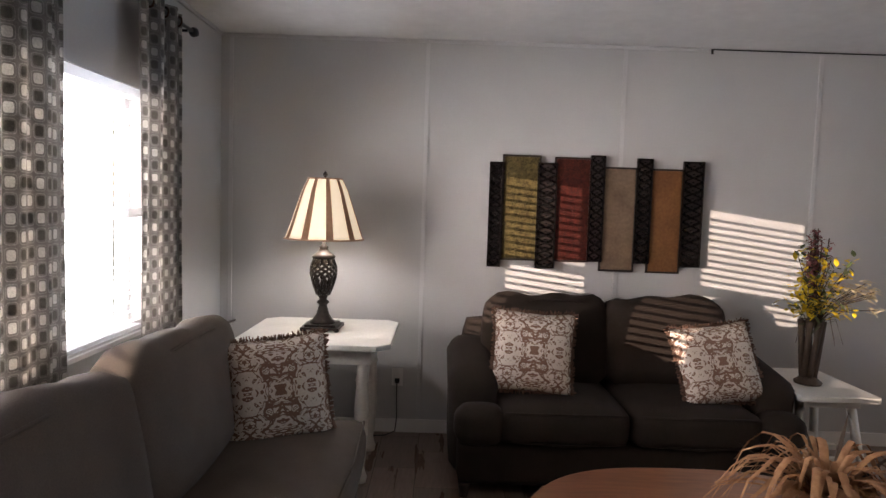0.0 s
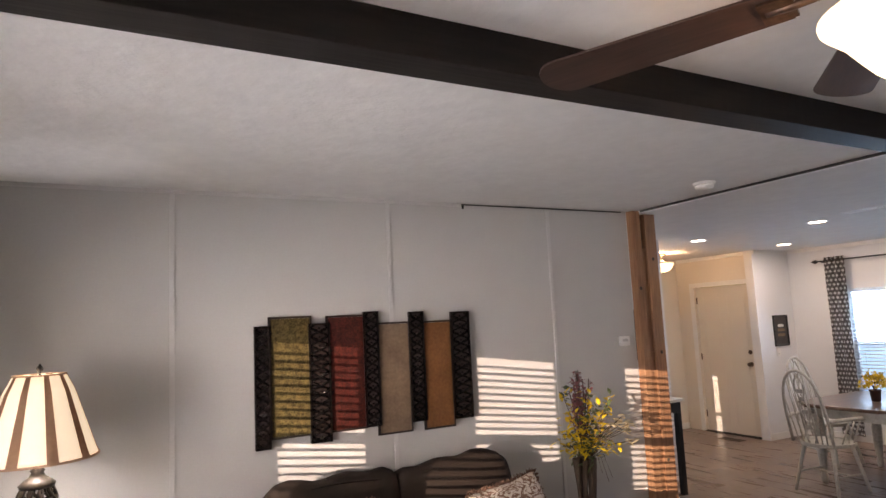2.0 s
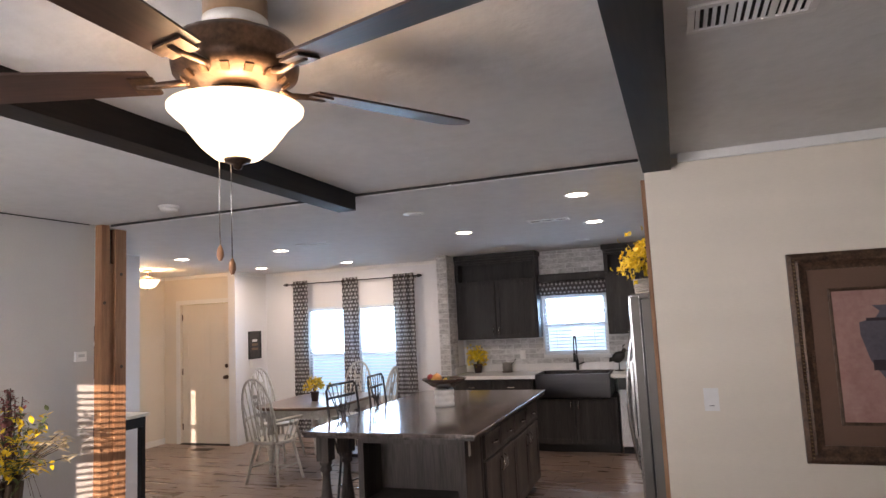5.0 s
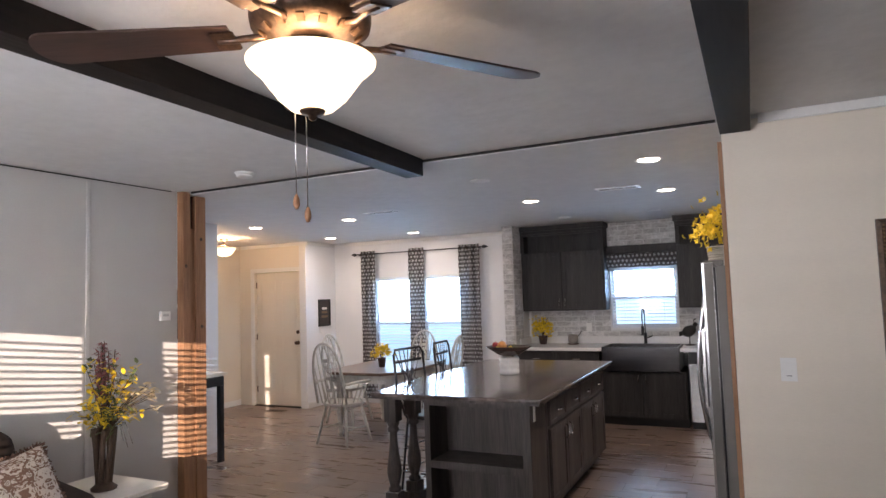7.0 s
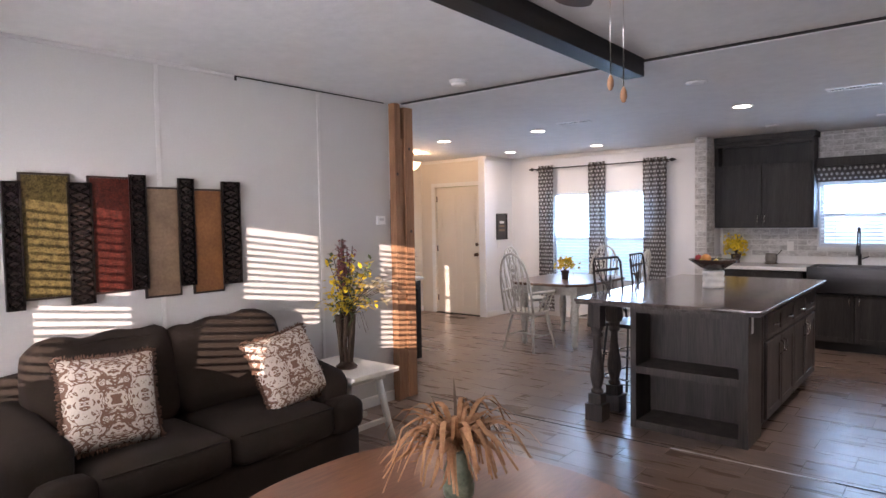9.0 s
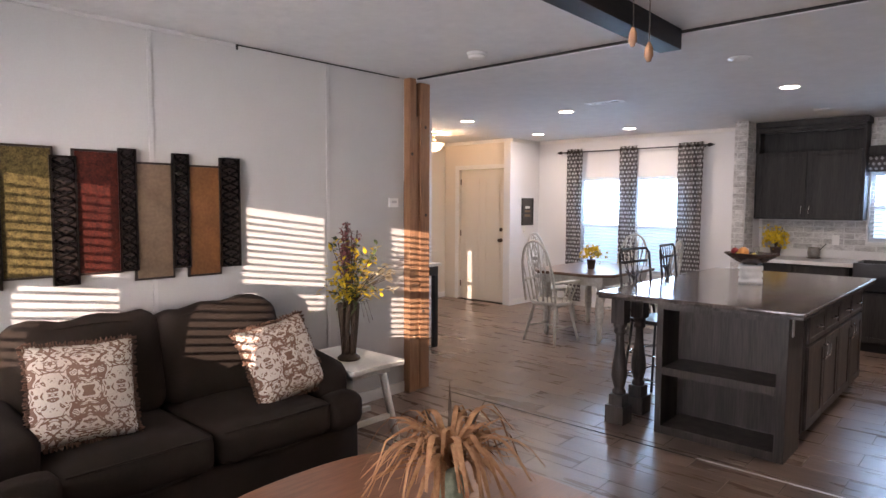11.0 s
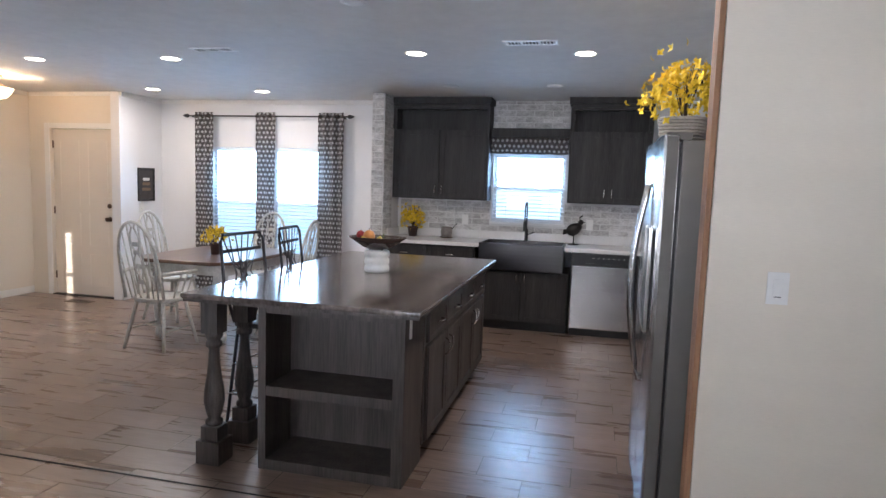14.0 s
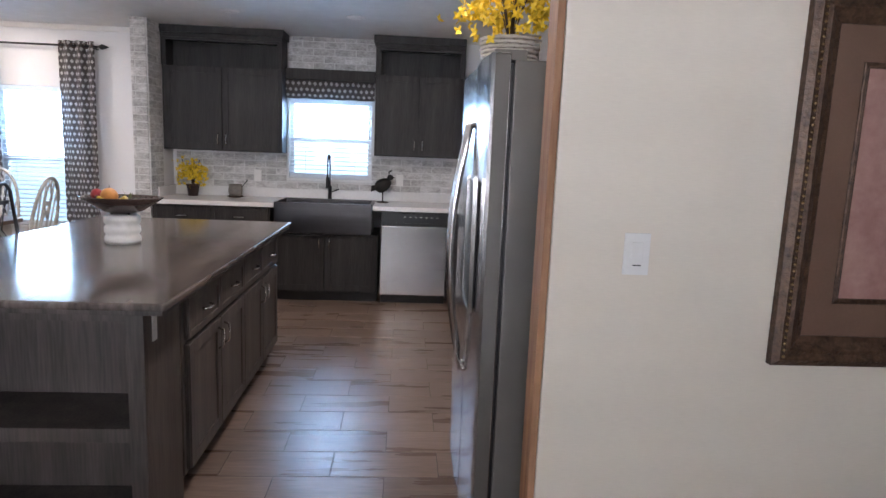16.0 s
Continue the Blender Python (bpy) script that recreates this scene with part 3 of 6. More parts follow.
def fringe_bm(w, h):
    bm = bmesh.new()
    rnd = random.Random(4)
    pts = []
    n = 70
    for k in range(4):
        for i in range(n):
            s = 2 * i / n - 1
            pin = 1 - 0.07 * (1 - s * s)
            pts.append({0: (s * w / 2, h / 2 * pin, 0, 1), 1: (w / 2 * pin, -s * h / 2, 1, 0), 2: (-s * w / 2, -h / 2 * pin, 0, -1), 3: (-w / 2 * pin, s * h / 2, -1, 0)}[k])
    for x, z, dx, dz in pts:
        for r in range(2):
            l = rnd.uniform(0.014, 0.024)
            a = Vector((x - dx * 0.008, rnd.uniform(-0.006, 0.006), z - dz * 0.008))
            b = a + Vector((dx * l + rnd.uniform(-0.008, 0.008), rnd.uniform(-0.008, 0.008), dz * l + rnd.uniform(-0.008, 0.008)))
            tube(bm, [a, b], 0.0032, 4)
    return bm


def pillow(m, size=0.44, label="brown and cream damask throw pillow with fringed edge"):
    p = thing("throw_pillow", m, label, "pillow", "damask pillows")
    part("cover", cushion_bm(size, size, 0.16), M_damask, p)
    part("fringe", fringe_bm(size, size), M_fringe, p)
    return p


def seam_tube(pts, parent, material, r=0.006):
    part("piping", tube(bmesh.new(), pts, r, 6), material, parent)


def sofa_arm(x0, x1, y0, y1, z_front, z_back):
    """A padded arm, rising to the back, with rolled top."""
    bm = softbox(x0, y0, 0.06, x1, y1, z_front, 0.085, 0.01, 8)
    for v in bm.verts:
        k = max(0.0, min(1.0, (v.co.y - y0) / (y1 - y0)))
        if v.co.z > 0.3:
            v.co.z += (z_back - z_front) * k * (v.co.z - 0.3) / (z_front - 0.3)
            roll = (v.co.z - z_front + 0.14) / 0.14
            if roll > 0:
                mid = (x0 + x1) / 2
                v.co.x = mid + (v.co.x - mid) * (1 + 0.16 * min(1, roll))
    return bm


def sofa(name, m, length, seats, material, label, category, arm_w=0.24, depth=0.92, arms=(True, True)):
    """A sofa along +x, its front towards -y, standing on the floor."""
    s = thing(name, m, label, category)
    L = length
    a0, a1 = (arm_w if arms[0] else 0.0), L - (arm_w if arms[1] else 0.0)
    part("base", softbox(0.04 if arms[0] else a0, 0.04, 0.07, L - 0.04 if arms[1] else a1, depth - 0.02, 0.30, 0.03), material, s)
    part("back_frame", softbox(0.08, depth - 0.20, 0.07, L - 0.08, depth, 0.80, 0.07, 0.01), material, s)
    w = (a1 - a0) / seats
    for i in range(seats):
        x = a0 + i * w
        seat = softbox(x + 0.006, 0.0, 0.285, x + w - 0.006, depth - 0.26, 0.475, 0.055, 0.022, 9)
        for on, u0, u1 in ((arms[0] and i == 0, 0.03, x + 0.03), (arms[1] and i == seats - 1, x + w - 0.03, L - 0.03)):
            if on:      # the cushion's ear in front of the arm
                ear = softbox(u0, 0.0, 0.285, u1, 0.155, 0.470, 0.055, 0.012, 6)
                me = bpy.data.meshes.new("ear")
                ear.to_mesh(me)
                ear.free()
                seat.from_mesh(me)
        so = part("seat_cushion", seat, material, s)
        seam_tube([(x + 0.03, 0.012, 0.455), (x + w / 2, -0.010, 0.462), (x + w - 0.03, 0.012, 0.455)], so, material, 0.005)
        seam_tube([(x + 0.03, 0.012, 0.315), (x + w / 2, -0.010, 0.305), (x + w - 0.03, 0.012, 0.315)], so, material, 0.005)
        back = softbox(x + 0.006 - (0.04 if i == 0 else 0), -0.11, 0.0, x + w - 0.006 + ((0.04 if arms[1] else -0.13) if i == seats - 1 else 0), 0.11, 0.50, 0.07, 0.028, 10)
        for v in back.verts:
            v.co.z += 0.012 * math.sin(9 * v.co.x + i) * (v.co.z / 0.5) + 0.01 * math.sin(23 * v.co.x) * (v.co.z / 0.5)
            v.co.y += 0.010 * math.sin(7 * v.co.x + 6 * v.co.z)
        bo = part("back_cushion", back, material, s)
        bo.matrix_basis = pose(0, depth - 0.335, 0.455, -13)
        bo2 = tube(bmesh.new(), [(x + 0.06 + (w - 0.12) * k / 8, -0.085 - 0.015 * math.sin(math.pi * k / 8), 0.455 + 0.02 * math.sin(math.pi * k / 8)) for k in range(9)], 0.006, 6)
        part("piping", bo2, material, bo)
    for on, x0, x1 in ((arms[0], 0.0, arm_w), (arms[1], L - arm_w, L)):
        if on:
            part("arm", sofa_arm(x0, x1, 0.15, depth - 0.10, 0.60, 0.70), material, s)
    for x in (0.08, L - 0.08):
        for y in (0.08, depth - 0.08):
            part("foot", lathe([(0.02, 0), (0.03, 0.06), (0.03, 0.075)], 10, (x, y, 0)), M_black, s)
    return s


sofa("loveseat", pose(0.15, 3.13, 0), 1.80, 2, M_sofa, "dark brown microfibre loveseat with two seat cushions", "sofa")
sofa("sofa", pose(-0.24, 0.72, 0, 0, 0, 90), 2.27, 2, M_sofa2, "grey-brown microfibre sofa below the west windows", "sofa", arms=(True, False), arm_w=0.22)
pillow(pose(0.585, 3.43, 0.70, -18, 3, -3))
pillow(pose(1.56, 3.40, 0.67, -26, -7, 3))
pillow(pose(-0.60, 2.74, 0.66, -16, -3, 26), 0.46, "brown damask throw pillow with fringe on the grey sofa")

# ---- living room: tables ----


def lamp_table():
    t = thing("end_table", pose(-0.56, 3.56, 0), "white painted end table with clipped corners and turned legs", "table")
    out = []
    hx, hy, c = 0.40, 0.37, 0.07
    out = [(hx - c, hy), (-hx + c, hy), (-hx, hy - c), (-hx, -hy + c), (-hx + c, -hy), (hx - c, -hy), (hx, -hy + c), (hx, hy - c)]
    part("tabletop", prism(out, 0.727, 0.757, 0.008), M_wpaint, t)
    part("apron", B((-0.30, -0.27, 0.635, 0.30, -0.25, 0.727), (-0.30, 0.25, 0.635, 0.30, 0.27, 0.727), (-0.30, -0.25, 0.635, -0.28, 0.25, 0.727), (0.28, -0.25, 0.635, 0.30, 0.25, 0.727), bevel=0.003), M_wpaint, t)
    prof = [(0.030, 0.0), (0.036, 0.03), (0.026, 0.055), (0.020, 0.09), (0.028, 0.13), (0.036, 0.28), (0.038, 0.42), (0.030, 0.52), (0.037, 0.545), (0.030, 0.57), (0.036, 0.60), (0.036, 0.655)]
    me = mesh_of("leg", lathe(prof, 16), M_wpaint)
    for x in (-0.25, 0.25):
        for y in (-0.22, 0.22):
            o = new("leg", me)
            o.parent = t
            o.location = (x, y, 0)
    part("drawer_knob", lathe([(0.006, 0), (0.012, 0.015), (0.001, 0.02)], 10), M_bronze, t).matrix_basis = pose(0, -0.27, 0.68, 90)


def table_lamp():
    t = thing("table_lamp", pose(-0.57, 3.60, 0.757), "lit table lamp, dark openwork base and cream panelled shade", "lamp")
    bm = B((-0.105, -0.105, 0.008, 0.105, 0.105, 0.022), (-0.085, -0.085, 0.022, 0.085, 0.085, 0.035), bevel=0.005)
    for x in (-0.09, 0.09):
        for y in (-0.09, 0.09):
            lathe([(0.012, 0), (0.018, 0.008), (0.012, 0.014)], 8, (x, y, 0), bm)
    part("foot_plate", bm, M_iron, t)
    part("stem", lathe([(0.075, 0.035), (0.055, 0.055), (0.036, 0.085), (0.026, 0.12), (0.022, 0.135), (0.034, 0.145), (0.034, 0.155), (0.02, 0.165), (0.026, 0.18), (0.036, 0.195)], 20), M_iron, t)
    bm = bmesh.new()
    prof = lambda v: 0.030 + 0.052 * math.sin(math.pi * min(1, v * 0.80 + 0.10)) ** 0.9 * (0.35 + 0.75 * v)
    for k in range(10):
        for d in (1, -1):
            pts = []
            for i in range(13):
                v = i / 12
                a = 2 * math.pi * k / 10 + d * (v * 1.9 + 0.35 * math.sin(2 * math.pi * v * 1.5))
                pts.append((prof(v) * math.cos(a), prof(v) * math.sin(a), 0.195 + 0.20 * v))
            tube(bm, pts, 0.0075, 6)
    part("openwork_urn", bm, M_iron, t, "dark bronze scrollwork urn")
    
    part("urn_lid", lathe([(0.062, 0.393), (0.066, 0.405), (0.05, 0.42), (0.03, 0.435), (0.022, 0.45), (0.028, 0.458), (0.012, 0.47), (0.012, 0.56)], 20), M_iron, t)
    shade_m = mat("cream_lampshade_cloth", (0.78, 0.70, 0.56), 0.8, vary=0.05, fine=200, bump=0.1, trans=0.0, emit=(1.0, 0.84, 0.58), strength=0.42)
    rib_m = mat("tan_shade_trim", (0.38, 0.24, 0.15), 0.8, vary=0.15, bump=0.1)
    bm = bmesh.new()
    n = 48
    rings = []
    for r, z in ((0.215, 0.475), (0.205, 0.50), (0.165, 0.62), (0.125, 0.74), (0.093, 0.805), (0.091, 0.805), (0.123, 0.74), (0.163, 0.62), (0.203, 0.50), (0.213, 0.475)):
        rings.append([bm.verts.new((r * (1 - 0.018 * abs(math.sin(5 * 2 * math.pi * i / n))) * math.cos(2 * math.pi * i / n), r * (1 - 0.018 * abs(math.sin(5 * 2 * math.pi * i / n))) * math.sin(2 * math.pi * i / n), z)) for i in range(n)])
    for a, b in zip(rings, rings[1:] + rings[:1]):
        for i in range(n):
            bm.faces.new((a[i], a[(i + 1) % n], b[(i + 1) % n], b[i])).smooth = True
    for v in bm.verts:
        v.co.z += 0.028
    sh = part("shade", bm, shade_m, t, "cream cloth shade glowing warm")
    bm = bmesh.new()
    for k in range(10):
        a0 = 2 * math.pi * (k + 0.0) / 10
        for w0, w1 in ((-0.095, 0.095),):
            vs = []
            for r, z in ((0.217, 0.476), (0.207, 0.50), (0.167, 0.62), (0.127, 0.74), (0.096, 0.804)):
                vs.append([bm.verts.new((r * math.cos(a0 + w), r * math.sin(a0 + w), z)) for w in (w0, w1)])
            for p, q in zip(vs, vs[1:]):
                bm.faces.new((p[0], p[1], q[1], q[0]))
    bmesh.ops.solidify(bm, geom=bm.faces[:], thickness=0.0015)
    part("panel_trim", bm, rib_m, sh).location.z = 0.028
    part("rim", tube(bmesh.new(), [(0.216 * math.cos(2 * math.pi * i / 40), 0.216 * math.sin(2 * math.pi * i / 40), 0.504) for i in range(40)], 0.005, 6, True), rib_m, sh)
    part("rim", tube(bmesh.new(), [(0.094 * math.cos(2 * math.pi * i / 30), 0.094 * math.sin(2 * math.pi * i / 30), 0.833) for i in range(30)], 0.004, 6, True), rib_m, sh)
    part("finial", lathe([(0.004, 0.77), (0.004, 0.84), (0.012, 0.85), (0.013, 0.86), (0.001, 0.878)], 12), M_iron, t)
    part("harp", B((-0.09, -0.002, 0.826, 0.09, 0.002, 0.829), (-0.002, -0.09, 0.8295, 0.002, 0.09, 0.832)), M_iron, t)
    part("bulb", lathe([(0.012, 0.56), (0.028, 0.60), (0.028, 0.63), (0.001, 0.66)], 12), M_led, t)


lamp_table()
table_lamp()
lamp("table_lamp_light", "POINT", pose(-0.57, 3.60, 1.36), 14, (0.85, 0.92, 1.0), 0.05)


def side_table():
    t = thing("side_table", pose(2.15, 3.56, 0), "small white side table with splayed crossed legs", "table")
    part("tabletop", prism(roundrect(-0.21, -0.30, 0.21, 0.30, 0.02, 3), 0.52, 0.55, 0.006), M_wpaint, t)
    part("apron", B((-0.15, -0.22, 0.47, 0.15, 0.22, 0.52)), M_wpaint, t)
    for x in (-1, 1):
        for y in (-1, 1):
            bm = bmesh.new()
            tube(bm, [(x * 0.13, y * 0.16, 0.50), (x * 0.20, y * 0.235, 0.0)], 0.024, 4)
            part("leg", bm, M_wpaint, t)
    part("stretcher", B((-0.17, -0.015, 0.17, 0.17, 0.015, 0.20)), M_wpaint, t)
    for y in (-0.2, 0.2):
        part("stretcher", B((-0.17, y - 0.012, 0.17, 0.17, y + 0.012, 0.20)), M_wpaint, t)


side_table()


def coffee_table():
    t = thing("coffee_table", pose(1.03, 1.83, 0), "oval red-brown wooden coffee table on a white base", "table")
    out = [(0.68 * (abs(math.cos(a)) ** 0.75) * (1 if math.cos(a) > 0 else -1), 0.72 * (abs(math.sin(a)) ** 0.75) * (1 if math.sin(a) > 0 else -1)) for a in [2 * math.pi * i / 64 for i in range(64)]]
    part("tabletop", prism(out, 0.42, 0.45, 0.010), M_ctop, t)
    part("apron", prism([(x * 0.9, y * 0.9) for x, y in out], 0.34, 0.42), M_wpaint, t)
    for x in (-0.42, 0.42):
        for y in (-0.45, 0.45):
            part("leg", lathe([(0.028, 0), (0.036, 0.05), (0.022, 0.08), (0.036, 0.2), (0.042, 0.35)], 14, (x, y, 0)), M_wpaint, t)


coffee_table()

# ---- ceiling fan ----


M_vented = mat("worn_tan_metal", (0.16, 0.09, 0.05), 0.4, 0.5, vary=0.25, bump=0.1)


def ceiling_fan():
    f = thing("ceiling_fan", pose(0.873, 1.024, 0.02), "bronze ceiling fan with five dark blades and lit bowl", "ceiling fan")
    part("canopy", lathe([(0.075, 2.36), (0.078, 2.37), (0.078, CL - 0.021)], 24), mat("tan_mount", (0.34, 0.22, 0.13), 0.45, vary=0.15), f)
    part("canopy_band", lathe([(0.0795, 2.385), (0.0795, 2.412)], 24), M_wpaint, f)
    part("motor", lathe([(0.04, 2.235), (0.09, 2.24), (0.115, 2.255), (0.148, 2.27), (0.152, 2.29), (0.152, 2.335), (0.14, 2.352), (0.08, 2.362)], 32), M_bronze, f)
    for k in range(14):
        a = 2 * math.pi * k / 14
        part("motor_vent", B((-0.010, -0.003, -0.012, 0.010, 0.003, 0.012), bevel=0.002), M_vented, f).matrix_basis = Matrix.Translation((0.118 * math.cos(a), 0.118 * math.sin(a), 2.252)) @ Euler((0.9, 0, a + math.pi / 2)).to_matrix().to_4x4()
    part("switch_cup", lathe([(0.05, 2.185), (0.062, 2.19), (0.062, 2.225), (0.05, 2.236)], 20), M_bronze, f)
    part("bowl", lathe([(0.02, 2.060), (0.055, 2.066), (0.085, 2.092), (0.108, 2.122), (0.128, 2.150), (0.150, 2.170), (0.160, 2.180), (0.161, 2.187), (0.155, 2.184), (0.146, 2.174), (0.122, 2.152), (0.100, 2.124), (0.075, 2.092), (0.02, 2.070)], 36), M_bowl, f, "glowing cream alabaster glass bowl")
    part("finial", lathe([(0.001, 2.036), (0.010, 2.040), (0.012, 2.05), (0.030, 2.056), (0.034, 2.064), (0.01, 2.072)], 16), M_bronze, f)
    for k in range(5):
        a = math.radians(40 + 72 * k)
        ca, sa = math.cos(a), math.sin(a)
        m = Matrix.Rotation(a, 4, "Z") @ Matrix.Translation((0, 0, 2.262)) @ Matrix.Rotation(radians(11), 4, "X")
        out = [(0.20, -0.050)] + [(0.67 + 0.06 * math.cos(t), 0.068 * math.sin(t)) for t in [radians(-85 + 170 * i / 10) for i in range(11)]] + [(0.20, 0.050)]
        b = part("blade", prism(out, -0.003, 0.003), M_blade, f)
        b.matrix_basis = m
        arm = tube(bmesh.new(), [(0.10, 0, 0.0), (0.15, 0.012, -0.012), (0.20, 0.0, -0.008), (0.24, 0, -0.006)], 0.009, 6)
        box(arm, 0.19, -0.035, -0.010, 0.25, 0.035, -0.0045)
        part("blade_iron", arm, M_bronze, f).matrix_basis = m
    for dx, dy, z in ((0.0, 0.055, 1.845), (0.0, 0.02, 1.81)):
        c = part("pull_chain", rod((dx, dy, 2.19), (dx, dy, z), 0.0014, 5), M_chrome, f)
        part("pull_knob", lathe([(0.003, 0.012), (0.008, 0.0), (0.009, -0.014), (0.004, -0.026)], 10, (dx, dy, z)), M_pine, c)


ceiling_fan()
lamp("fan_light", "POINT", pose(0.873, 1.024, 2.155), 4.5, (1.0, 0.74, 0.48), 0.05)

# ---- kitchen ----


def shaker_door(parent, m, w, h, material, handle=None, name="door"):
    """A recessed-panel door in local xz, its face towards -y, with an optional pull at (x, z, upright)."""
    d = part(name, B((0, 0, 0, w, 0.014, h)), material, parent)
    d.matrix_basis = m
    s = 0.055 if h > 0.2 else 0.03
    part("door_frame", B((0.002, -0.008, 0.002, s, -0.0005, h - 0.002), (w - s, -0.008, 0.002, w - 0.002, -0.0005, h - 0.002), (s + 0.0005, -0.008, 0.002, w - s - 0.0005, -0.0005, s), (s + 0.0005, -0.008, h - s, w - s - 0.0005, -0.0005, h - 0.002), bevel=0.0015), material, d)
    if handle:
        x, z, up = handle
        k = 0.05
        pts = [(x, -0.008, z - k), (x, -0.03, z - k * 0.8), (x, -0.036, z), (x, -0.03, z + k * 0.8), (x, -0.008, z + k)] if up else [(x - k, -0.008, z), (x - k * 0.8, -0.03, z), (x, -0.036, z), (x + k * 0.8, -0.03, z), (x + k, -0.008, z)]
        part("handle", tube(bmesh.new(), pts, 0.0055, 6), M_chrome, d, "bright nickel pull")
    return d


FX = pose(0, 0, 0, 0, 0, -90)   # turns a front that looks to -y so that it looks to -x


def upper_cabinet(y0, y1, z0, label):
    c = thing("wall_cabinet", pose(7.67, y0, 0), label, "cabinet", "kitchen wall cabinets")
    w = y1 - y0
    D = XE - 7.67 - 0.012
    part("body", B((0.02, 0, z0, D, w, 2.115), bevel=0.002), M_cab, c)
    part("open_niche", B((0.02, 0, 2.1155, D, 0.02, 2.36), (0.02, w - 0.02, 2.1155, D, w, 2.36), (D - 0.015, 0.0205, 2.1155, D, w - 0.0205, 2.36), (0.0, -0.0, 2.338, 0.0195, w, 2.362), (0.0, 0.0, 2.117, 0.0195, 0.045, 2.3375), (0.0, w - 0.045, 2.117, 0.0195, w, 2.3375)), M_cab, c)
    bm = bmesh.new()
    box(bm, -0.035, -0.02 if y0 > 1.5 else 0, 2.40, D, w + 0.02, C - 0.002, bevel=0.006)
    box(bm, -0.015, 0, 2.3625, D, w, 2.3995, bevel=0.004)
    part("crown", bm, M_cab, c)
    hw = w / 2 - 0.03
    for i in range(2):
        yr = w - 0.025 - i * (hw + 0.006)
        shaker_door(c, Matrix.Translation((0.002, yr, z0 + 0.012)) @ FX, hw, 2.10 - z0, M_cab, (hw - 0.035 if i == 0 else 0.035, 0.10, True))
    return c


upper_cabinet(1.735, 2.828, 1.35, "charcoal grey oak wall cabinet with open top niche")
upper_cabinet(0.03, 0.87, 1.36, "charcoal grey oak wall cabinet above the dishwasher")


def base_cabinets():
    xf = 7.345
    for y0, y1, kind, lab in ((1.785, 2.828, "d", "charcoal grey oak base cabinet with two doors"), (0.80, 1.775, "sink", "charcoal grey oak sink cabinet with two doors"), (-0.555, 0.135, "d", "charcoal grey oak base cabinet beside the dishwasher")):
        c = thing("base_cabinet", pose(xf, y0, 0), lab, "cabinet", "kitchen base cabinets")
        w = y1 - y0
        top = 0.64 if kind == "sink" else 0.868
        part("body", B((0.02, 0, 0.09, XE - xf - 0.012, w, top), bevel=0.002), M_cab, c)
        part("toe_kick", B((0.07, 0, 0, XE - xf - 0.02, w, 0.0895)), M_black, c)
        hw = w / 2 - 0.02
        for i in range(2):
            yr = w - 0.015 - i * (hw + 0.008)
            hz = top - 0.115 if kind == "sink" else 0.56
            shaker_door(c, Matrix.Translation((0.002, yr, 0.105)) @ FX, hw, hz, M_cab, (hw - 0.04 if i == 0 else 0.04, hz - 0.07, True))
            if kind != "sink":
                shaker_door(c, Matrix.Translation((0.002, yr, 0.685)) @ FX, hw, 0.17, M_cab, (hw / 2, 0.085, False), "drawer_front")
    w = thing("worktop", pose(7.305, 0, 0), "white laminate worktop with low upstand", "worktop")
    D = XE - 7.305 - 0.004
    part("slab", B((0, 1.742, 0.871, D, 2.830, 0.911), (0, -0.555, 0.871, D, 0.852, 0.911), (0.50, 0.8525, 0.871, D, 1.7415, 0.911), bevel=0.004), M_counter, w)
    part("upstand", B((D - 0.02, -0.555, 0.9115, D, 2.81, 1.005), (0.2, 2.811, 0.9115, D, 2.832, 1.005), bevel=0.003), M_counter, w)
    s = thing("farmhouse_sink", pose(7.285, 1.297, 0), "black stainless apron-front farmhouse sink", "sink")
    k = 0.438
    part("apron", B((0, -k, 0.645, 0.03, k, 0.925), bevel=0.008), M_bsteel, s)
    part("bowl", B((0.031, -k, 0.66, 0.51, -k + 0.02, 0.925), (0.031, k - 0.02, 0.66, 0.51, k, 0.925), (0.49, -k + 0.0205, 0.66, 0.51, k - 0.0205, 0.925), (0.031, -k + 0.0205, 0.66, 0.4895, k - 0.0205, 0.68), (0.031, -0.01, 0.6805, 0.4895, 0.01, 0.88), bevel=0.003), M_bsteel, s)
    f = thing("faucet", pose(7.83, 1.30, 0.911), "tall black spring-neck pull-down faucet", "faucet")
    part("base", lathe([(0.028, 0), (0.028, 0.01), (0.019, 0.015), (0.019, 0.14)], 14), M_black, f)
    arc = [(0, 0, 0.14 + 0.2 * i / 6) for i in range(7)] + [(-0.10 + 0.10 * math.cos(a), 0, 0.34 + 0.10 * math.sin(a)) for a in [radians(180 * i / 10) for i in range(1, 11)]] + [(-0.2, 0, 0.28), (-0.2, 0, 0.24)]
    part("neck", tube(bmesh.new(), arc, 0.007, 8), M_black, f)
    bm = bmesh.new()
    for i, (p, q) in enumerate(zip(arc, arc[1:])):
        for k2 in range(3):
            c0 = Vector(p).lerp(Vector(q), k2 / 3)
            c1 = Vector(p).lerp(Vector(q), k2 / 3 + 0.12)
            tube(bm, [c0, c1], 0.0095, 8)
    part("spring", bm, M_black, f)
    part("spray_head", lathe([(0.012, 0.24), (0.017, 0.225), (0.017, 0.15), (0.021, 0.13)], 12, (-0.2, 0, 0)), M_black, f)
    part("holder", rod((0, 0, 0.2), (-0.19, 0, 0.2), 0.006), M_black, f)
    part("lever", rod((0, -0.02, 0.08), (-0.02, -0.09, 0.11), 0.007), M_black, f)


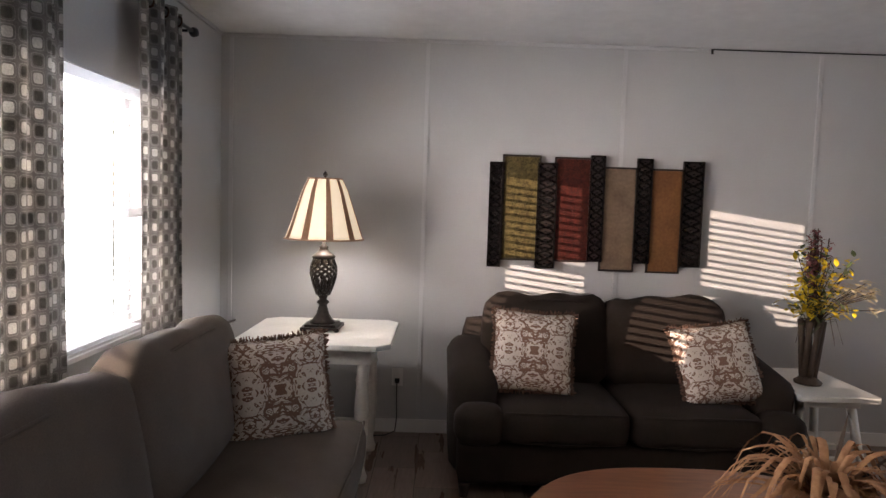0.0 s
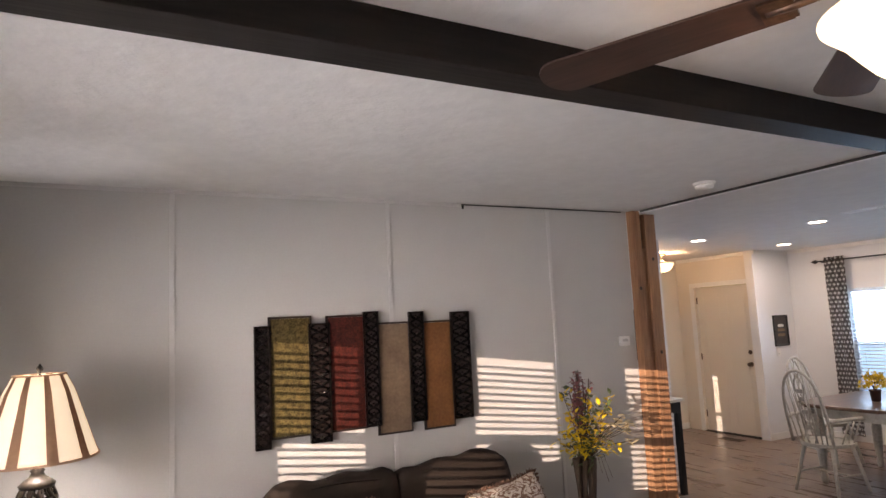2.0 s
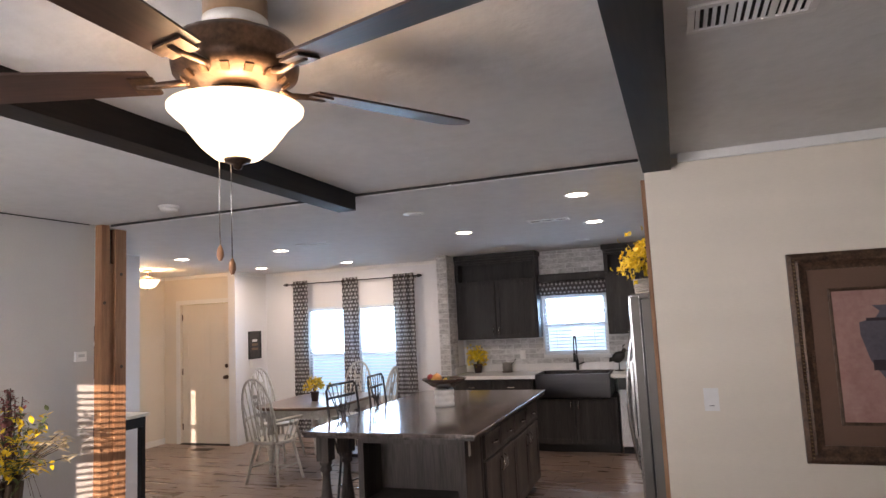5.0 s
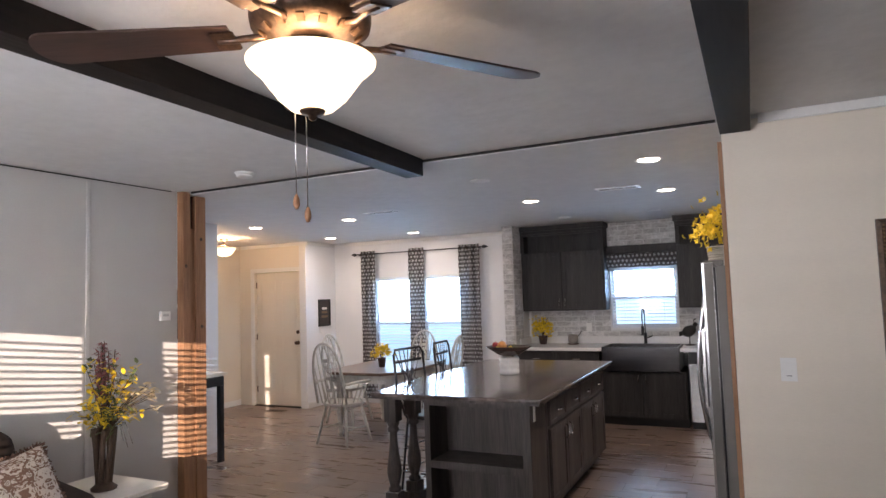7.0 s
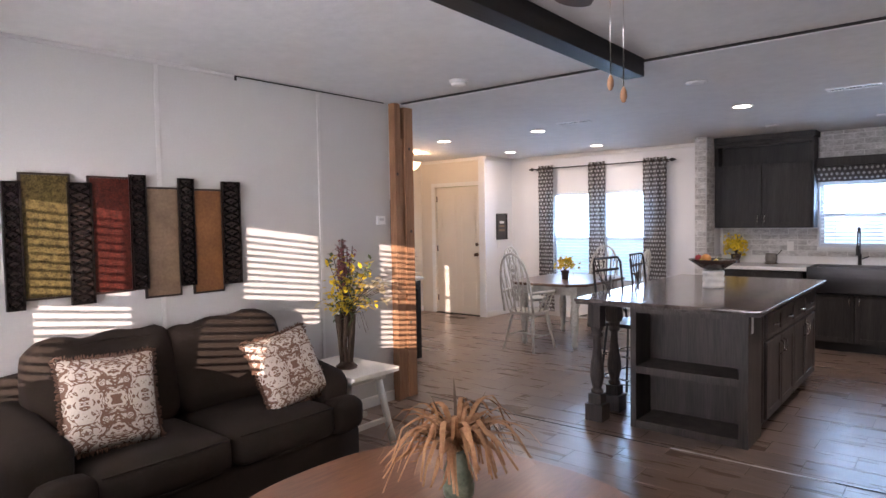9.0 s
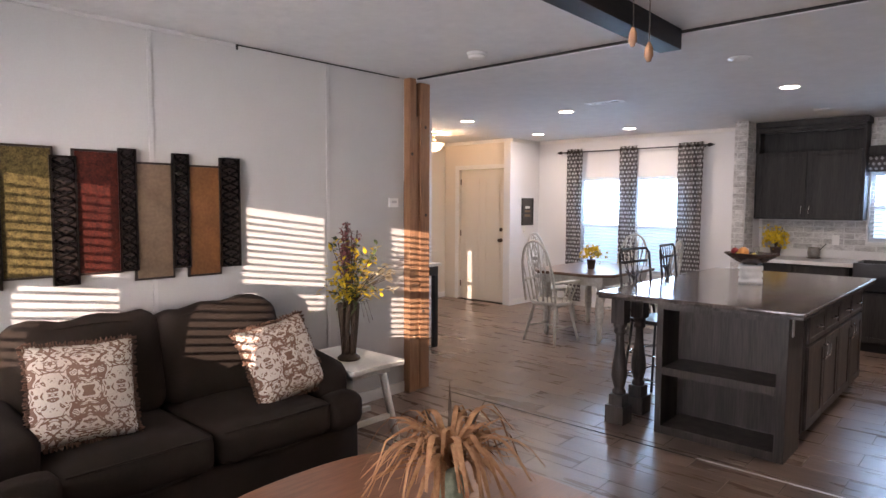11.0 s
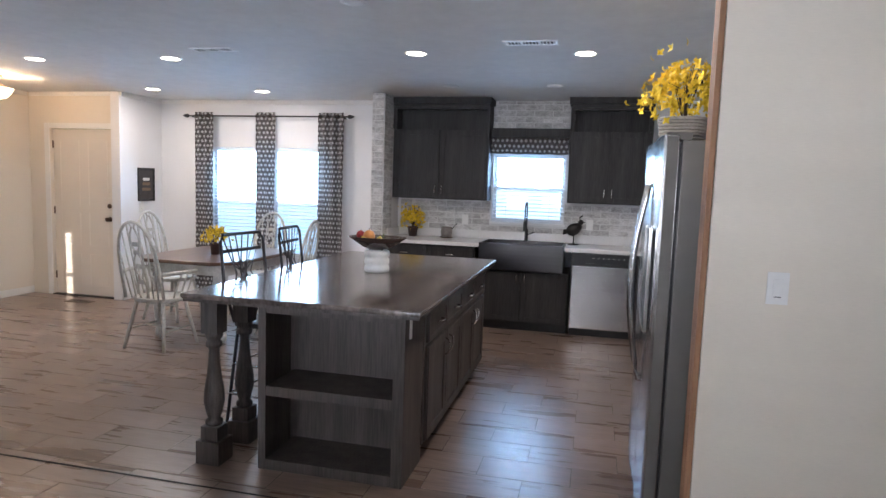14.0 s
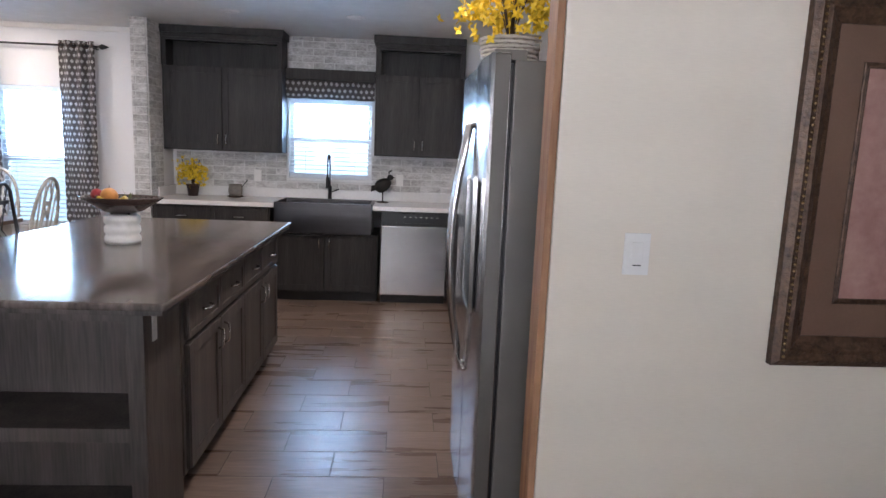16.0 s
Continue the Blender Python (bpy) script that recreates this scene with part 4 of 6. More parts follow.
base_cabinets()


def range_run():
    c = thing("base_cabinet", pose(6.63, -0.555, 0), "charcoal grey oak base cabinet beside the range", "cabinet", "kitchen base cabinets")
    part("body", B((0, 0, 0.09, 0.655, 0.575, 0.868), bevel=0.002), M_cab, c)
    part("toe_kick", B((0, 0, 0, 0.655, 0.52, 0.0895)), M_black, c)
    w = thing("worktop", pose(6.628, -0.555, 0), "white laminate worktop beside the range", "worktop")
    part("slab", B((0, 0, 0.871, 0.675, 0.612, 0.911), bevel=0.004), M_counter, w)
    r = thing("cooking_range", pose(6.24, -0.555, 0), "stainless steel cooking range with black top and oven", "stove")
    k = 0.38
    part("body", B((-k, 0, 0.06, k, 0.60, 0.90), bevel=0.004), M_fridge_side, r)
    part("cooktop", B((-k, 0.06, 0.9005, k, 0.625, 0.916), bevel=0.005), M_black, r)
    part("backguard", B((-k, 0.0, 0.9005, k, 0.055, 1.06), bevel=0.006), M_steel, r)
    part("control_panel", B((-k, 0.6005, 0.80, k, 0.63, 0.898), bevel=0.006), M_steel, r)
    door = part("oven_door", B((-k, 0.6005, 0.24, k, 0.632, 0.79), bevel=0.008), M_steel, r)
    part("oven_window", B((-0.25, 0.6325, 0.36, 0.25, 0.635, 0.64), bevel=0.001), M_black, door)
    part("handle", tube(bmesh.new(), [(-0.32, 0.632, 0.745), (-0.31, 0.672, 0.745), (0.31, 0.672, 0.745), (0.32, 0.632, 0.745)], 0.012, 8), M_chrome, door, "bright metal bar handle")
    part("drawer", B((-k, 0.6005, 0.07, k, 0.628, 0.23), bevel=0.006), M_steel, r)
    for x in (-0.29, -0.17, 0.17, 0.29):
        part("knob", lathe([(0.020, 0), (0.018, 0.022), (0.001, 0.024)], 12), M_black, r).matrix_basis = pose(x, 0.6305, 0.85, -90)
    for x in (-k + 0.05, k - 0.05):
        for y in (0.05, 0.52):
            part("foot", lathe([(0.018, 0), (0.018, 0.06)], 8, (x, y, 0)), M_black, r)


range_run()


def dishwasher():
    d = thing("dishwasher", pose(7.33, 0.468, 0), "stainless steel dishwasher with black control strip", "dishwasher")
    part("body", B((0.03, -0.31, 0.09, 0.58, 0.31, 0.865)), M_black, d)
    part("door_panel", B((0, -0.307, 0.085, 0.029, 0.307, 0.735), bevel=0.008), M_steel, d)
    part("control_strip", B((0, -0.307, 0.74, 0.029, 0.307, 0.862), bevel=0.006), M_black, d)
    part("pocket_handle", B((-0.006, -0.2, 0.745, -0.0005, 0.2, 0.765), bevel=0.002), M_black, d)
    for i in range(7):
        part("button", B((-0.003, -0.22 + i * 0.05, 0.815, -0.0005, -0.20 + i * 0.05, 0.825)), M_steel, d)
    part("toe_kick", B((0.06, -0.30, 0, 0.5, 0.30, 0.0845)), M_black, d)


dishwasher()


def fridge():
    f = thing("refrigerator", pose(3.50, -0.353, 0), "stainless side-by-side refrigerator with curved handles", "refrigerator")
    H = 1.745
    part("body", B((0, 0, 0.03, 0.91, 0.60, H - 0.02), bevel=0.006), M_fridge_side, f)
    part("gasket", B((0.012, 0.601, 0.08, 0.898, 0.612, H - 0.03)), M_black, f)
    for x0, x1 in ((0.0, 0.40), (0.406, 0.91)):
        bm = bmesh.new()
        n = 10
        pts = [(x0, 0.613), (x1, 0.613)] + [(x1 + (x0 - x1) * i / n, 0.672 + 0.008 * math.sin(math.pi * i / n) ** 0.7) for i in range(n + 1)]
        d = part("door", prism(pts, 0.09, H, 0.004), M_steel, f, "brushed steel door reflecting blue daylight")
        part("door_side", B((x0 - 0.0015 if x0 == 0 else x1, 0.615, 0.095, x0 - 0.0003 if x0 == 0 else x1 + 0.0015, 0.66, H - 0.005)), M_fridge_side, d)
        hx = x1 - 0.035 if x0 == 0 else x0 + 0.035
        pts = [(hx, 0.672, 0.62)] + [(hx, 0.69 + 0.055 * math.sin(math.pi * i / 12), 0.62 + 0.92 * i / 12) for i in range(13)] + [(hx, 0.672, 1.54)]
        part("handle", tube(bmesh.new(), pts, 0.013, 8), M_chrome, d, "curved bright metal handle")
    disp = part("dispenser", B((0.10, 0.680, 0.92, 0.30, 0.694, 1.35), bevel=0.006), M_black, f)
    part("dispenser_frame", B((0.09, 0.686, 0.91, 0.0995, 0.700, 1.36), (0.3005, 0.686, 0.91, 0.31, 0.700, 1.36), (0.0995, 0.686, 0.91, 0.3005, 0.70, 0.9195)), M_chrome, disp)
    part("kick_grille", B((0.02, 0.55, 0, 0.89, 0.62, 0.085)), M_black, f)
    part("hinge_cover", B((0.02, 0.56, H - 0.019, 0.10, 0.66, H + 0.012), bevel=0.004), M_fridge_side, f)


fridge()


def island():
    i = thing("kitchen_island", pose(0, 0, 0), "grey oak island with open end shelves and turned posts", "kitchen island")
    bm = prism(roundrect(3.60, 1.34, 5.936, 2.64, 0.012, 3), 0.885, 0.911, 0.011)
    part("countertop", bm, M_itop, i, "dark grey-brown wood-look laminate top")
    part("countertop_edge", B((3.612, 1.352, 0.868, 5.924, 2.628, 0.8848), bevel=0.004), M_isl, i)
    X0, Y0, Y1 = 3.66, 1.435, 2.222
    D = 0.34
    part("end_stile", B((X0, Y0, 0, X0 + 0.022, Y0 + 0.058, 0.868), bevel=0.002), M_isl, i)
    part("end_stile", B((X0, Y1 - 0.042, 0, X0 + 0.022, Y1, 0.868), bevel=0.002), M_isl, i)
    part("side_panel", B((X0 + 0.0225, Y0, 0, X0 + D, Y0 + 0.018, 0.868)), M_isl, i)
    part("side_panel", B((X0 + 0.0225, Y1 - 0.018, 0, X0 + D, Y1, 0.868)), M_isl, i)
    part("back_panel", B((X0 + D - 0.012, Y0 + 0.0185, 0.03, X0 + D, Y1 - 0.0185, 0.868)), M_isl, i)
    for z, h in ((0.0, 0.055), (0.398, 0.05)):
        part("shelf", B((X0 + 0.003, Y0 + 0.0585, z, X0 + D - 0.0125, Y1 - 0.0425, z + h), bevel=0.002), M_isl, i)
    part("top_rail", B((X0 + 0.003, Y0 + 0.0585, 0.832, X0 + 0.022, Y1 - 0.0425, 0.868)), M_isl, i)
    cx0, cx1, yf = X0 + D + 0.001, 5.80, 1.408
    part("cabinet_body", B((cx0 + 0.0, yf + 0.02, 0.09, cx1, Y1, 0.867), bevel=0.002), M_isl, i)
    part("toe_kick", B((cx0 + 0.02, yf + 0.08, 0, cx1 - 0.02, Y1 - 0.05, 0.0895)), M_black, i)
    n = 4
    w = (cx1 - cx0 - 0.04) / n
    for k in range(n):
        x = cx0 + 0.02 + k * w
        shaker_door(i, Matrix.Translation((x, yf + 0.004, 0.11)), w - 0.008, 0.53, M_isl, (w - 0.05 if k % 2 == 0 else 0.045, 0.44, True))
        shaker_door(i, Matrix.Translation((x, yf + 0.004, 0.66)), w - 0.008, 0.17, M_isl, (w / 2, 0.085, False), "drawer_front")
    prof = [(0.040, 0.20), (0.046, 0.21), (0.046, 0.225), (0.032, 0.24), (0.040, 0.265), (0.054, 0.33), (0.052, 0.38), (0.038, 0.47), (0.030, 0.54), (0.027, 0.60), (0.028, 0.62), (0.042, 0.63), (0.042, 0.65), (0.032, 0.66), (0.045, 0.68), (0.045, 0.70)]
    for x in (3.68, 3.98):
        p = part("turned_post", lathe(prof, 20, (x, 2.49, 0)), M_isl, i, "charcoal turned post on a square plinth")
        part("plinth", B((x - 0.068, 2.422, 0, x + 0.068, 2.558, 0.125), (x - 0.050, 2.44, 0.126, x + 0.050, 2.54, 0.20), bevel=0.004), M_isl, p)
        part("capital", B((x - 0.048, 2.442, 0.70, x + 0.048, 2.538, 0.8675), bevel=0.004), M_isl, p)
    o = thing("power_outlet", pose(3.745, Y0 - 0.0005, 0.80), "small grey outlet on the island side", "outlet")
    part("plate", B((-0.018, -0.006, -0.055, 0.018, 0, 0.055), bevel=0.002), M_trim, o)


island()

# ---- dining ----


def dining_table():
    t = thing("dining_table", pose(6.36, 4.18, 0), "brown-topped dining table with cream painted turned legs", "table")
    c = 0.18
    hx, hy = 0.68, 0.52
    part("tabletop", prism([(hx - c, hy), (-hx + c, hy), (-hx, hy - c), (-hx, -hy + c), (-hx + c, -hy), (hx - c, -hy), (hx, -hy + c), (hx, hy - c)], 0.728, 0.76, 0.008), M_dtop, t)
    part("apron", B((-0.54, -0.40, 0.62, 0.54, -0.38, 0.728), (-0.54, 0.38, 0.62, 0.54, 0.40, 0.728), (-0.54, -0.38, 0.62, -0.52, 0.38, 0.728), (0.52, -0.38, 0.62, 0.54, 0.38, 0.728)), M_chair, t)
    prof = [(0.022, 0), (0.034, 0.03), (0.034, 0.06), (0.024, 0.085), (0.030, 0.11), (0.044, 0.26), (0.048, 0.40), (0.036, 0.50), (0.046, 0.53), (0.036, 0.56), (0.046, 0.58), (0.046, 0.70)]
    me = mesh_of("leg", lathe(prof, 16), M_chair)
    for x in (-0.48, 0.48):
        for y in (-0.34, 0.34):
            o = new("leg", me)
            o.parent = t
            o.location = (x, y, 0)


dining_table()


def windsor(m, arms, label):
    """A hoop-back chair facing +y, back at -y."""
    c = thing("dining_chair", m, label, "chair", "chairs round the dining table")
    seat = [(0.23 * math.cos(a) * (1.0 + 0.06 * math.sin(a)), 0.02 + 0.22 * math.sin(a)) for a in [2 * math.pi * i / 28 for i in range(28)]]
    part("seat", prism(seat, 0.42, 0.455, 0.010), M_chair, c)
    for sx in (-1, 1):
        for sy in (-1, 1):
            q = [Vector((sx * 0.14, 0.02 + sy * 0.13, 0.42)).lerp(Vector((sx * 0.215, 0.02 + sy * 0.21, 0)), k / 6) for k in range(7)]
            bm = bmesh.new()
            tube(bm, q, 0.018, 8, taper=0.014)
            part("leg", bm, M_chair, c)
    for sx in (-1, 1):
        part("stretcher", rod((sx * 0.185, -0.12, 0.17), (sx * 0.185, 0.17, 0.17), 0.010), M_chair, c)
    part("stretcher", rod((-0.18, 0.03, 0.17), (0.18, 0.03, 0.17), 0.010), M_chair, c)
    lean = lambda z: -0.17 - 0.20 * (z - 0.45)
    hoop = []
    for i in range(25):
        a = math.pi * i / 24
        z = 0.45 + 0.67 * math.sin(a) ** 0.62
        hoop.append((0.205 * math.cos(a) * (1.0 + 0.10 * math.sin(a)), lean(z), z))
    part("hoop", tube(bmesh.new(), hoop, 0.014, 8), M_chair, c)
    for i in range(7):
        if i == 3:
            continue
        u = (i - 3) / 3.6
        z1 = 0.45 + 0.67 * (1 - u * u) ** 0.40
        part("spindle", rod((u * 0.17, -0.165, 0.45), (u * 0.215, lean(z1), z1 - 0.005), 0.0065, 6), M_chair, c)
    # pierced splat
    bm = bmesh.new()
    for sx in (-1, 1):
        pts = []
        for k in range(21):
            v = k / 20
            z = 0.455 + 0.65 * v
            pts.append((sx * (0.012 + 0.034 * abs(math.sin(math.pi * (v * 3 + 0.15)))), lean(z), z))
        tube(bm, pts, 0.008, 6)
    for z in (0.6, 0.74, 0.86, 0.93):
        box(bm, -0.03, lean(z) - 0.006, z - 0.018, 0.03, lean(z) + 0.006, z + 0.018)
    part("splat", bm, M_chair, c)
    if arms:
        for sx in (-1, 1):
            part("arm", tube(bmesh.new(), [(sx * 0.205, -0.20, 0.67), (sx * 0.255, -0.10, 0.68), (sx * 0.275, 0.05, 0.68), (sx * 0.265, 0.16, 0.675), (sx * 0.235, 0.19, 0.665)], 0.017, 8), M_chair, c)
            for k in range(3):
                part("arm_spindle", rod((sx * (0.19 + 0.005 * k), -0.04 + 0.07 * k, 0.45), (sx * 0.27, -0.03 + 0.075 * k, 0.67), 0.008, 6), M_chair, c)
    return c


windsor(pose(5.58, 4.28, 0, 0, 0, -95), True, "cream painted hoop-back armchair with turned legs")
windsor(pose(6.62, 4.92, 0, 0, 0, 178), False, "cream painted hoop-back chair on the far side")
windsor(pose(7.18, 4.22, 0, 0, 0, 88), True, "cream painted hoop-back armchair below the window")
windsor(pose(6.42, 3.50, 0, 0, 0, 4), False, "cream painted hoop-back chair beside the island")


def wire_stool(m):
    s = thing("bar_stool", m, "dark metal bar stool with woven wire back", "stool", "island bar stools")
    part("seat", prism(roundrect(-0.19, -0.18, 0.19, 0.18, 0.05), 0.63, 0.66, 0.008), M_black, s)
    for sx in (-1, 1):
        for sy in (-1, 1):
            part("leg", rod((sx * 0.16, sy * 0.15, 0.63), (sx * 0.21, sy * 0.20, 0), 0.010), M_chrome if sy > 0 else M_black, s)
    for z, k in ((0.22, 0.2), (0.40, 0.185)):
        part("footrail", tube(bmesh.new(), [(-k, -k + 0.01, z), (k, -k + 0.01, z), (k, k - 0.01, z), (-k, k - 0.01, z)], 0.007, 6, True), M_chrome, s)
    fr = tube(bmesh.new(), [(-0.17, -0.17, 0.65), (-0.20, -0.22, 0.85), (-0.20, -0.25, 1.13), (-0.17, -0.26, 1.17), (0.17, -0.26, 1.17), (0.20, -0.25, 1.13), (0.20, -0.22, 0.85), (0.17, -0.17, 0.65)], 0.010, 8)
    part("back_frame", fr, M_bsteel, s)
    bm = bmesh.new()
    for k in range(7):
        x = -0.18 + 0.06 * k
        tube(bm, [(x, -0.255, 1.16), (x * 0.35 + 0.03 * (k % 2), -0.24, 0.93), (x * 0.9, -0.20, 0.78), (x * 0.6, -0.17, 0.65)], 0.0045, 5)
        tube(bm, [(-x * 0.6, -0.255, 1.0), (x * 0.5, -0.225, 0.86), (x, -0.18, 0.68)], 0.0045, 5)
    part("wire_weave", bm, M_bsteel, s)
    part("top_slat", B((-0.18, -0.262, 1.06, 0.18, -0.250, 1.08)), M_black, s)
    return s


wire_stool(pose(4.27, 2.45, 0, 0, 0, 172))
wire_stool(pose(4.98, 2.46, 0, 0, 0, 186))


def console_table():
    t = thing("console_table", pose(4.05, 5.15, 0), "black console table with pale top against the wall", "table")
    part("tabletop", B((-0.55, -0.19, 0.86, 0.5, 0.19, 0.89), bevel=0.004), M_wpaint, t)
    part("apron", B((-0.52, -0.16, 0.76, 0.47, 0.17, 0.8595)), M_black, t)
    for x in (-0.49, 0.44):
        for y in (-0.14, 0.15):
            part("leg", B((x - 0.025, y - 0.025, 0, x + 0.025, y + 0.025, 0.7595), bevel=0.003), M_black, t)


console_table()
# ---- lights in the ceiling ----
for k, (x, y) in enumerate(((4.0, 0.64), (5.38, 1.92), (5.43, 4.03), (7.23, 4.21), (5.36, 5.31), (5.47, 0.70), (7.06, 5.47))):
    d = thing("recessed_light", pose(x, y, C), "lit round recessed ceiling light with white trim", "ceiling light", "recessed lights")
    part("trim_ring", lathe([(0.070, -0.002), (0.088, -0.004), (0.090, -0.001), (0.070, -0.0005)], 28), M_trim, d)
    part("lens", lathe([(0.0001, -0.003), (0.069, -0.003), (0.069, -0.001), (0.0001, -0.001)], 28), M_led, d)
    lamp("recessed_lamp", "AREA", pose(x, y, C - 0.012), 5.0, (1.0, 0.90, 0.78), 0.12)

# ---- wall art over the loveseat ----
M_gold = mat("olive_gold_leaf", (0.020, 0.014, 0.006), 0.5, 0.0, scale=30, fine=120, bump=0.3, color2=(0.14, 0.105, 0.04), spec=0.15)
M_redleaf = mat("deep_red_foil", (0.020, 0.007, 0.006), 0.5, 0.0, scale=30, fine=120, bump=0.3, color2=(0.095, 0.020, 0.014), spec=0.15)
M_taupe = mat("taupe_foil", (0.15, 0.10, 0.065), 0.45, 0.4, scale=9, fine=60, bump=0.3, color2=(0.26, 0.18, 0.12))
M_copper = mat("copper_brown_foil", (0.15, 0.06, 0.022), 0.45, 0.4, scale=6, fine=60, bump=0.2, color2=(0.27, 0.12, 0.045))
M_carved = mat("black_carved_metal", (0.030, 0.025, 0.024), 0.2, 0.8, vary=0.4, fine=60, bump=0.2)
M_edge = mat("dark_edge_paint", (0.018, 0.010, 0.008), 0.5, vary=0.3, bump=0.1)


def wall_art():
    a = thing("wall_art", pose(0, 4.098, 0), "layered wall art of carved black strips and metallic panels", "wall art")
    for x0, x1, z0, z1, m in ((0.448, 0.69, 1.135, 1.795, M_gold), (0.775, 1.01, 1.135, 1.790, M_redleaf), (1.075, 1.295, 1.083, 1.738, M_taupe), (1.375, 1.585, 1.080, 1.735, M_copper)):
        p = part("panel", B((x0 + 0.012, -0.030, z0 + 0.012, x1 - 0.012, -0.012, z1 - 0.012), bevel=0.003), m, a)
        part("panel_edge", B((x0, -0.027, z0, x0 + 0.0115, -0.012, z1), (x1 - 0.0115, -0.027, z0, x1, -0.012, z1), (x0 + 0.012, -0.027, z0, x1 - 0.012, -0.012, z0 + 0.0115), (x0 + 0.012, -0.027, z1 - 0.0115, x1 - 0.012, -0.012, z1)), M_edge, p)
    for x0, x1, z0, z1 in ((0.368, 0.452, 1.092, 1.747), (0.668, 0.790, 1.092, 1.75), (0.995, 1.088, 1.142, 1.805), (1.286, 1.384, 1.14, 1.795), (1.575, 1.705, 1.125, 1.785)):
        s = part("carved_strip", B((x0, -0.034, z0, x1, -0.026, z1)), M_edge, a)
        bm = B((x0, -0.050, z0, x0 + 0.010, -0.0345, z1), (x1 - 0.010, -0.050, z0, x1, -0.0345, z1), (x0 + 0.010, -0.050, z0, x1 - 0.010, -0.0345, z0 + 0.010), (x0 + 0.010, -0.050, z1 - 0.010, x1 - 0.010, -0.0345, z1), bevel=0.002)
        n = int((z1 - z0) / 0.008)
        mid, amp = (x0 + x1) / 2, (x1 - x0) / 2 - 0.014
        for ph in (0, math.pi):
            tube(bm, [(mid + amp * math.sin(2 * math.pi * (k * 0.008) / 0.10 + ph), -0.042, z0 + 0.008 + k * 0.008) for k in range(n - 1)], 0.0055, 5)
        for k in range(int((z1 - z0) / 0.05)):
            lathe([(0.0001, -0.004), (0.010, 0.0), (0.0001, 0.006)], 6, (mid, -0.042, z0 + 0.03 + 0.05 * k), bm)
            for sx in (-1, 1):
                tube(bm, [(mid + sx * amp * (0.25 + 0.75 * abs(math.sin(q))), -0.040, z0 + 0.02 + 0.05 * k + 0.012 * q) for q in (0, 0.8, 1.6, 2.4)], 0.0035, 5)
        part("scrollwork", bm, M_carved, s, "glossy black carved scrollwork")
    part("hanger_rail", B((0.38, -0.0115, 1.30, 1.70, 0.0, 1.33), (0.38, -0.0115, 1.58, 1.70, 0.0, 1.61)), M_edge, a)


wall_art()

# ---- plants ----


def leaf_card(bm, at, way, length, width, up=Vector((0, 0, 1)), bend=0.25):
    """One thin folded leaf or petal: four quads, slightly bent."""
    way = Vector(way).normalized()
    side = way.cross(up)
    side = side.normalized() if side.length > 1e-3 else way.orthogonal().normalized()
    nrm = side.cross(way)
    rows = []
    for k, w in ((0, 0.15), (0.35, 1.0), (0.7, 0.8), (1.0, 0.05)):
        c = Vector(at) + way * length * k - nrm * length * bend * k * k
        rows.append([bm.verts.new(c - side * width / 2 * w), bm.verts.new(c + nrm * width * 0.12 * w), bm.verts.new(c + side * width / 2 * w)])
    for a, b in zip(rows, rows[1:]):
        for i in range(2):
            bm.faces.new((a[i], a[i + 1], b[i + 1], b[i])).smooth = True


def sphere_dir(rnd, zmin=-0.3):
    while True:
        v = Vector((rnd.uniform(-1, 1), rnd.uniform(-1, 1), rnd.uniform(zmin, 1)))
        if 0.1 < v.length < 1:
            return v.normalized()


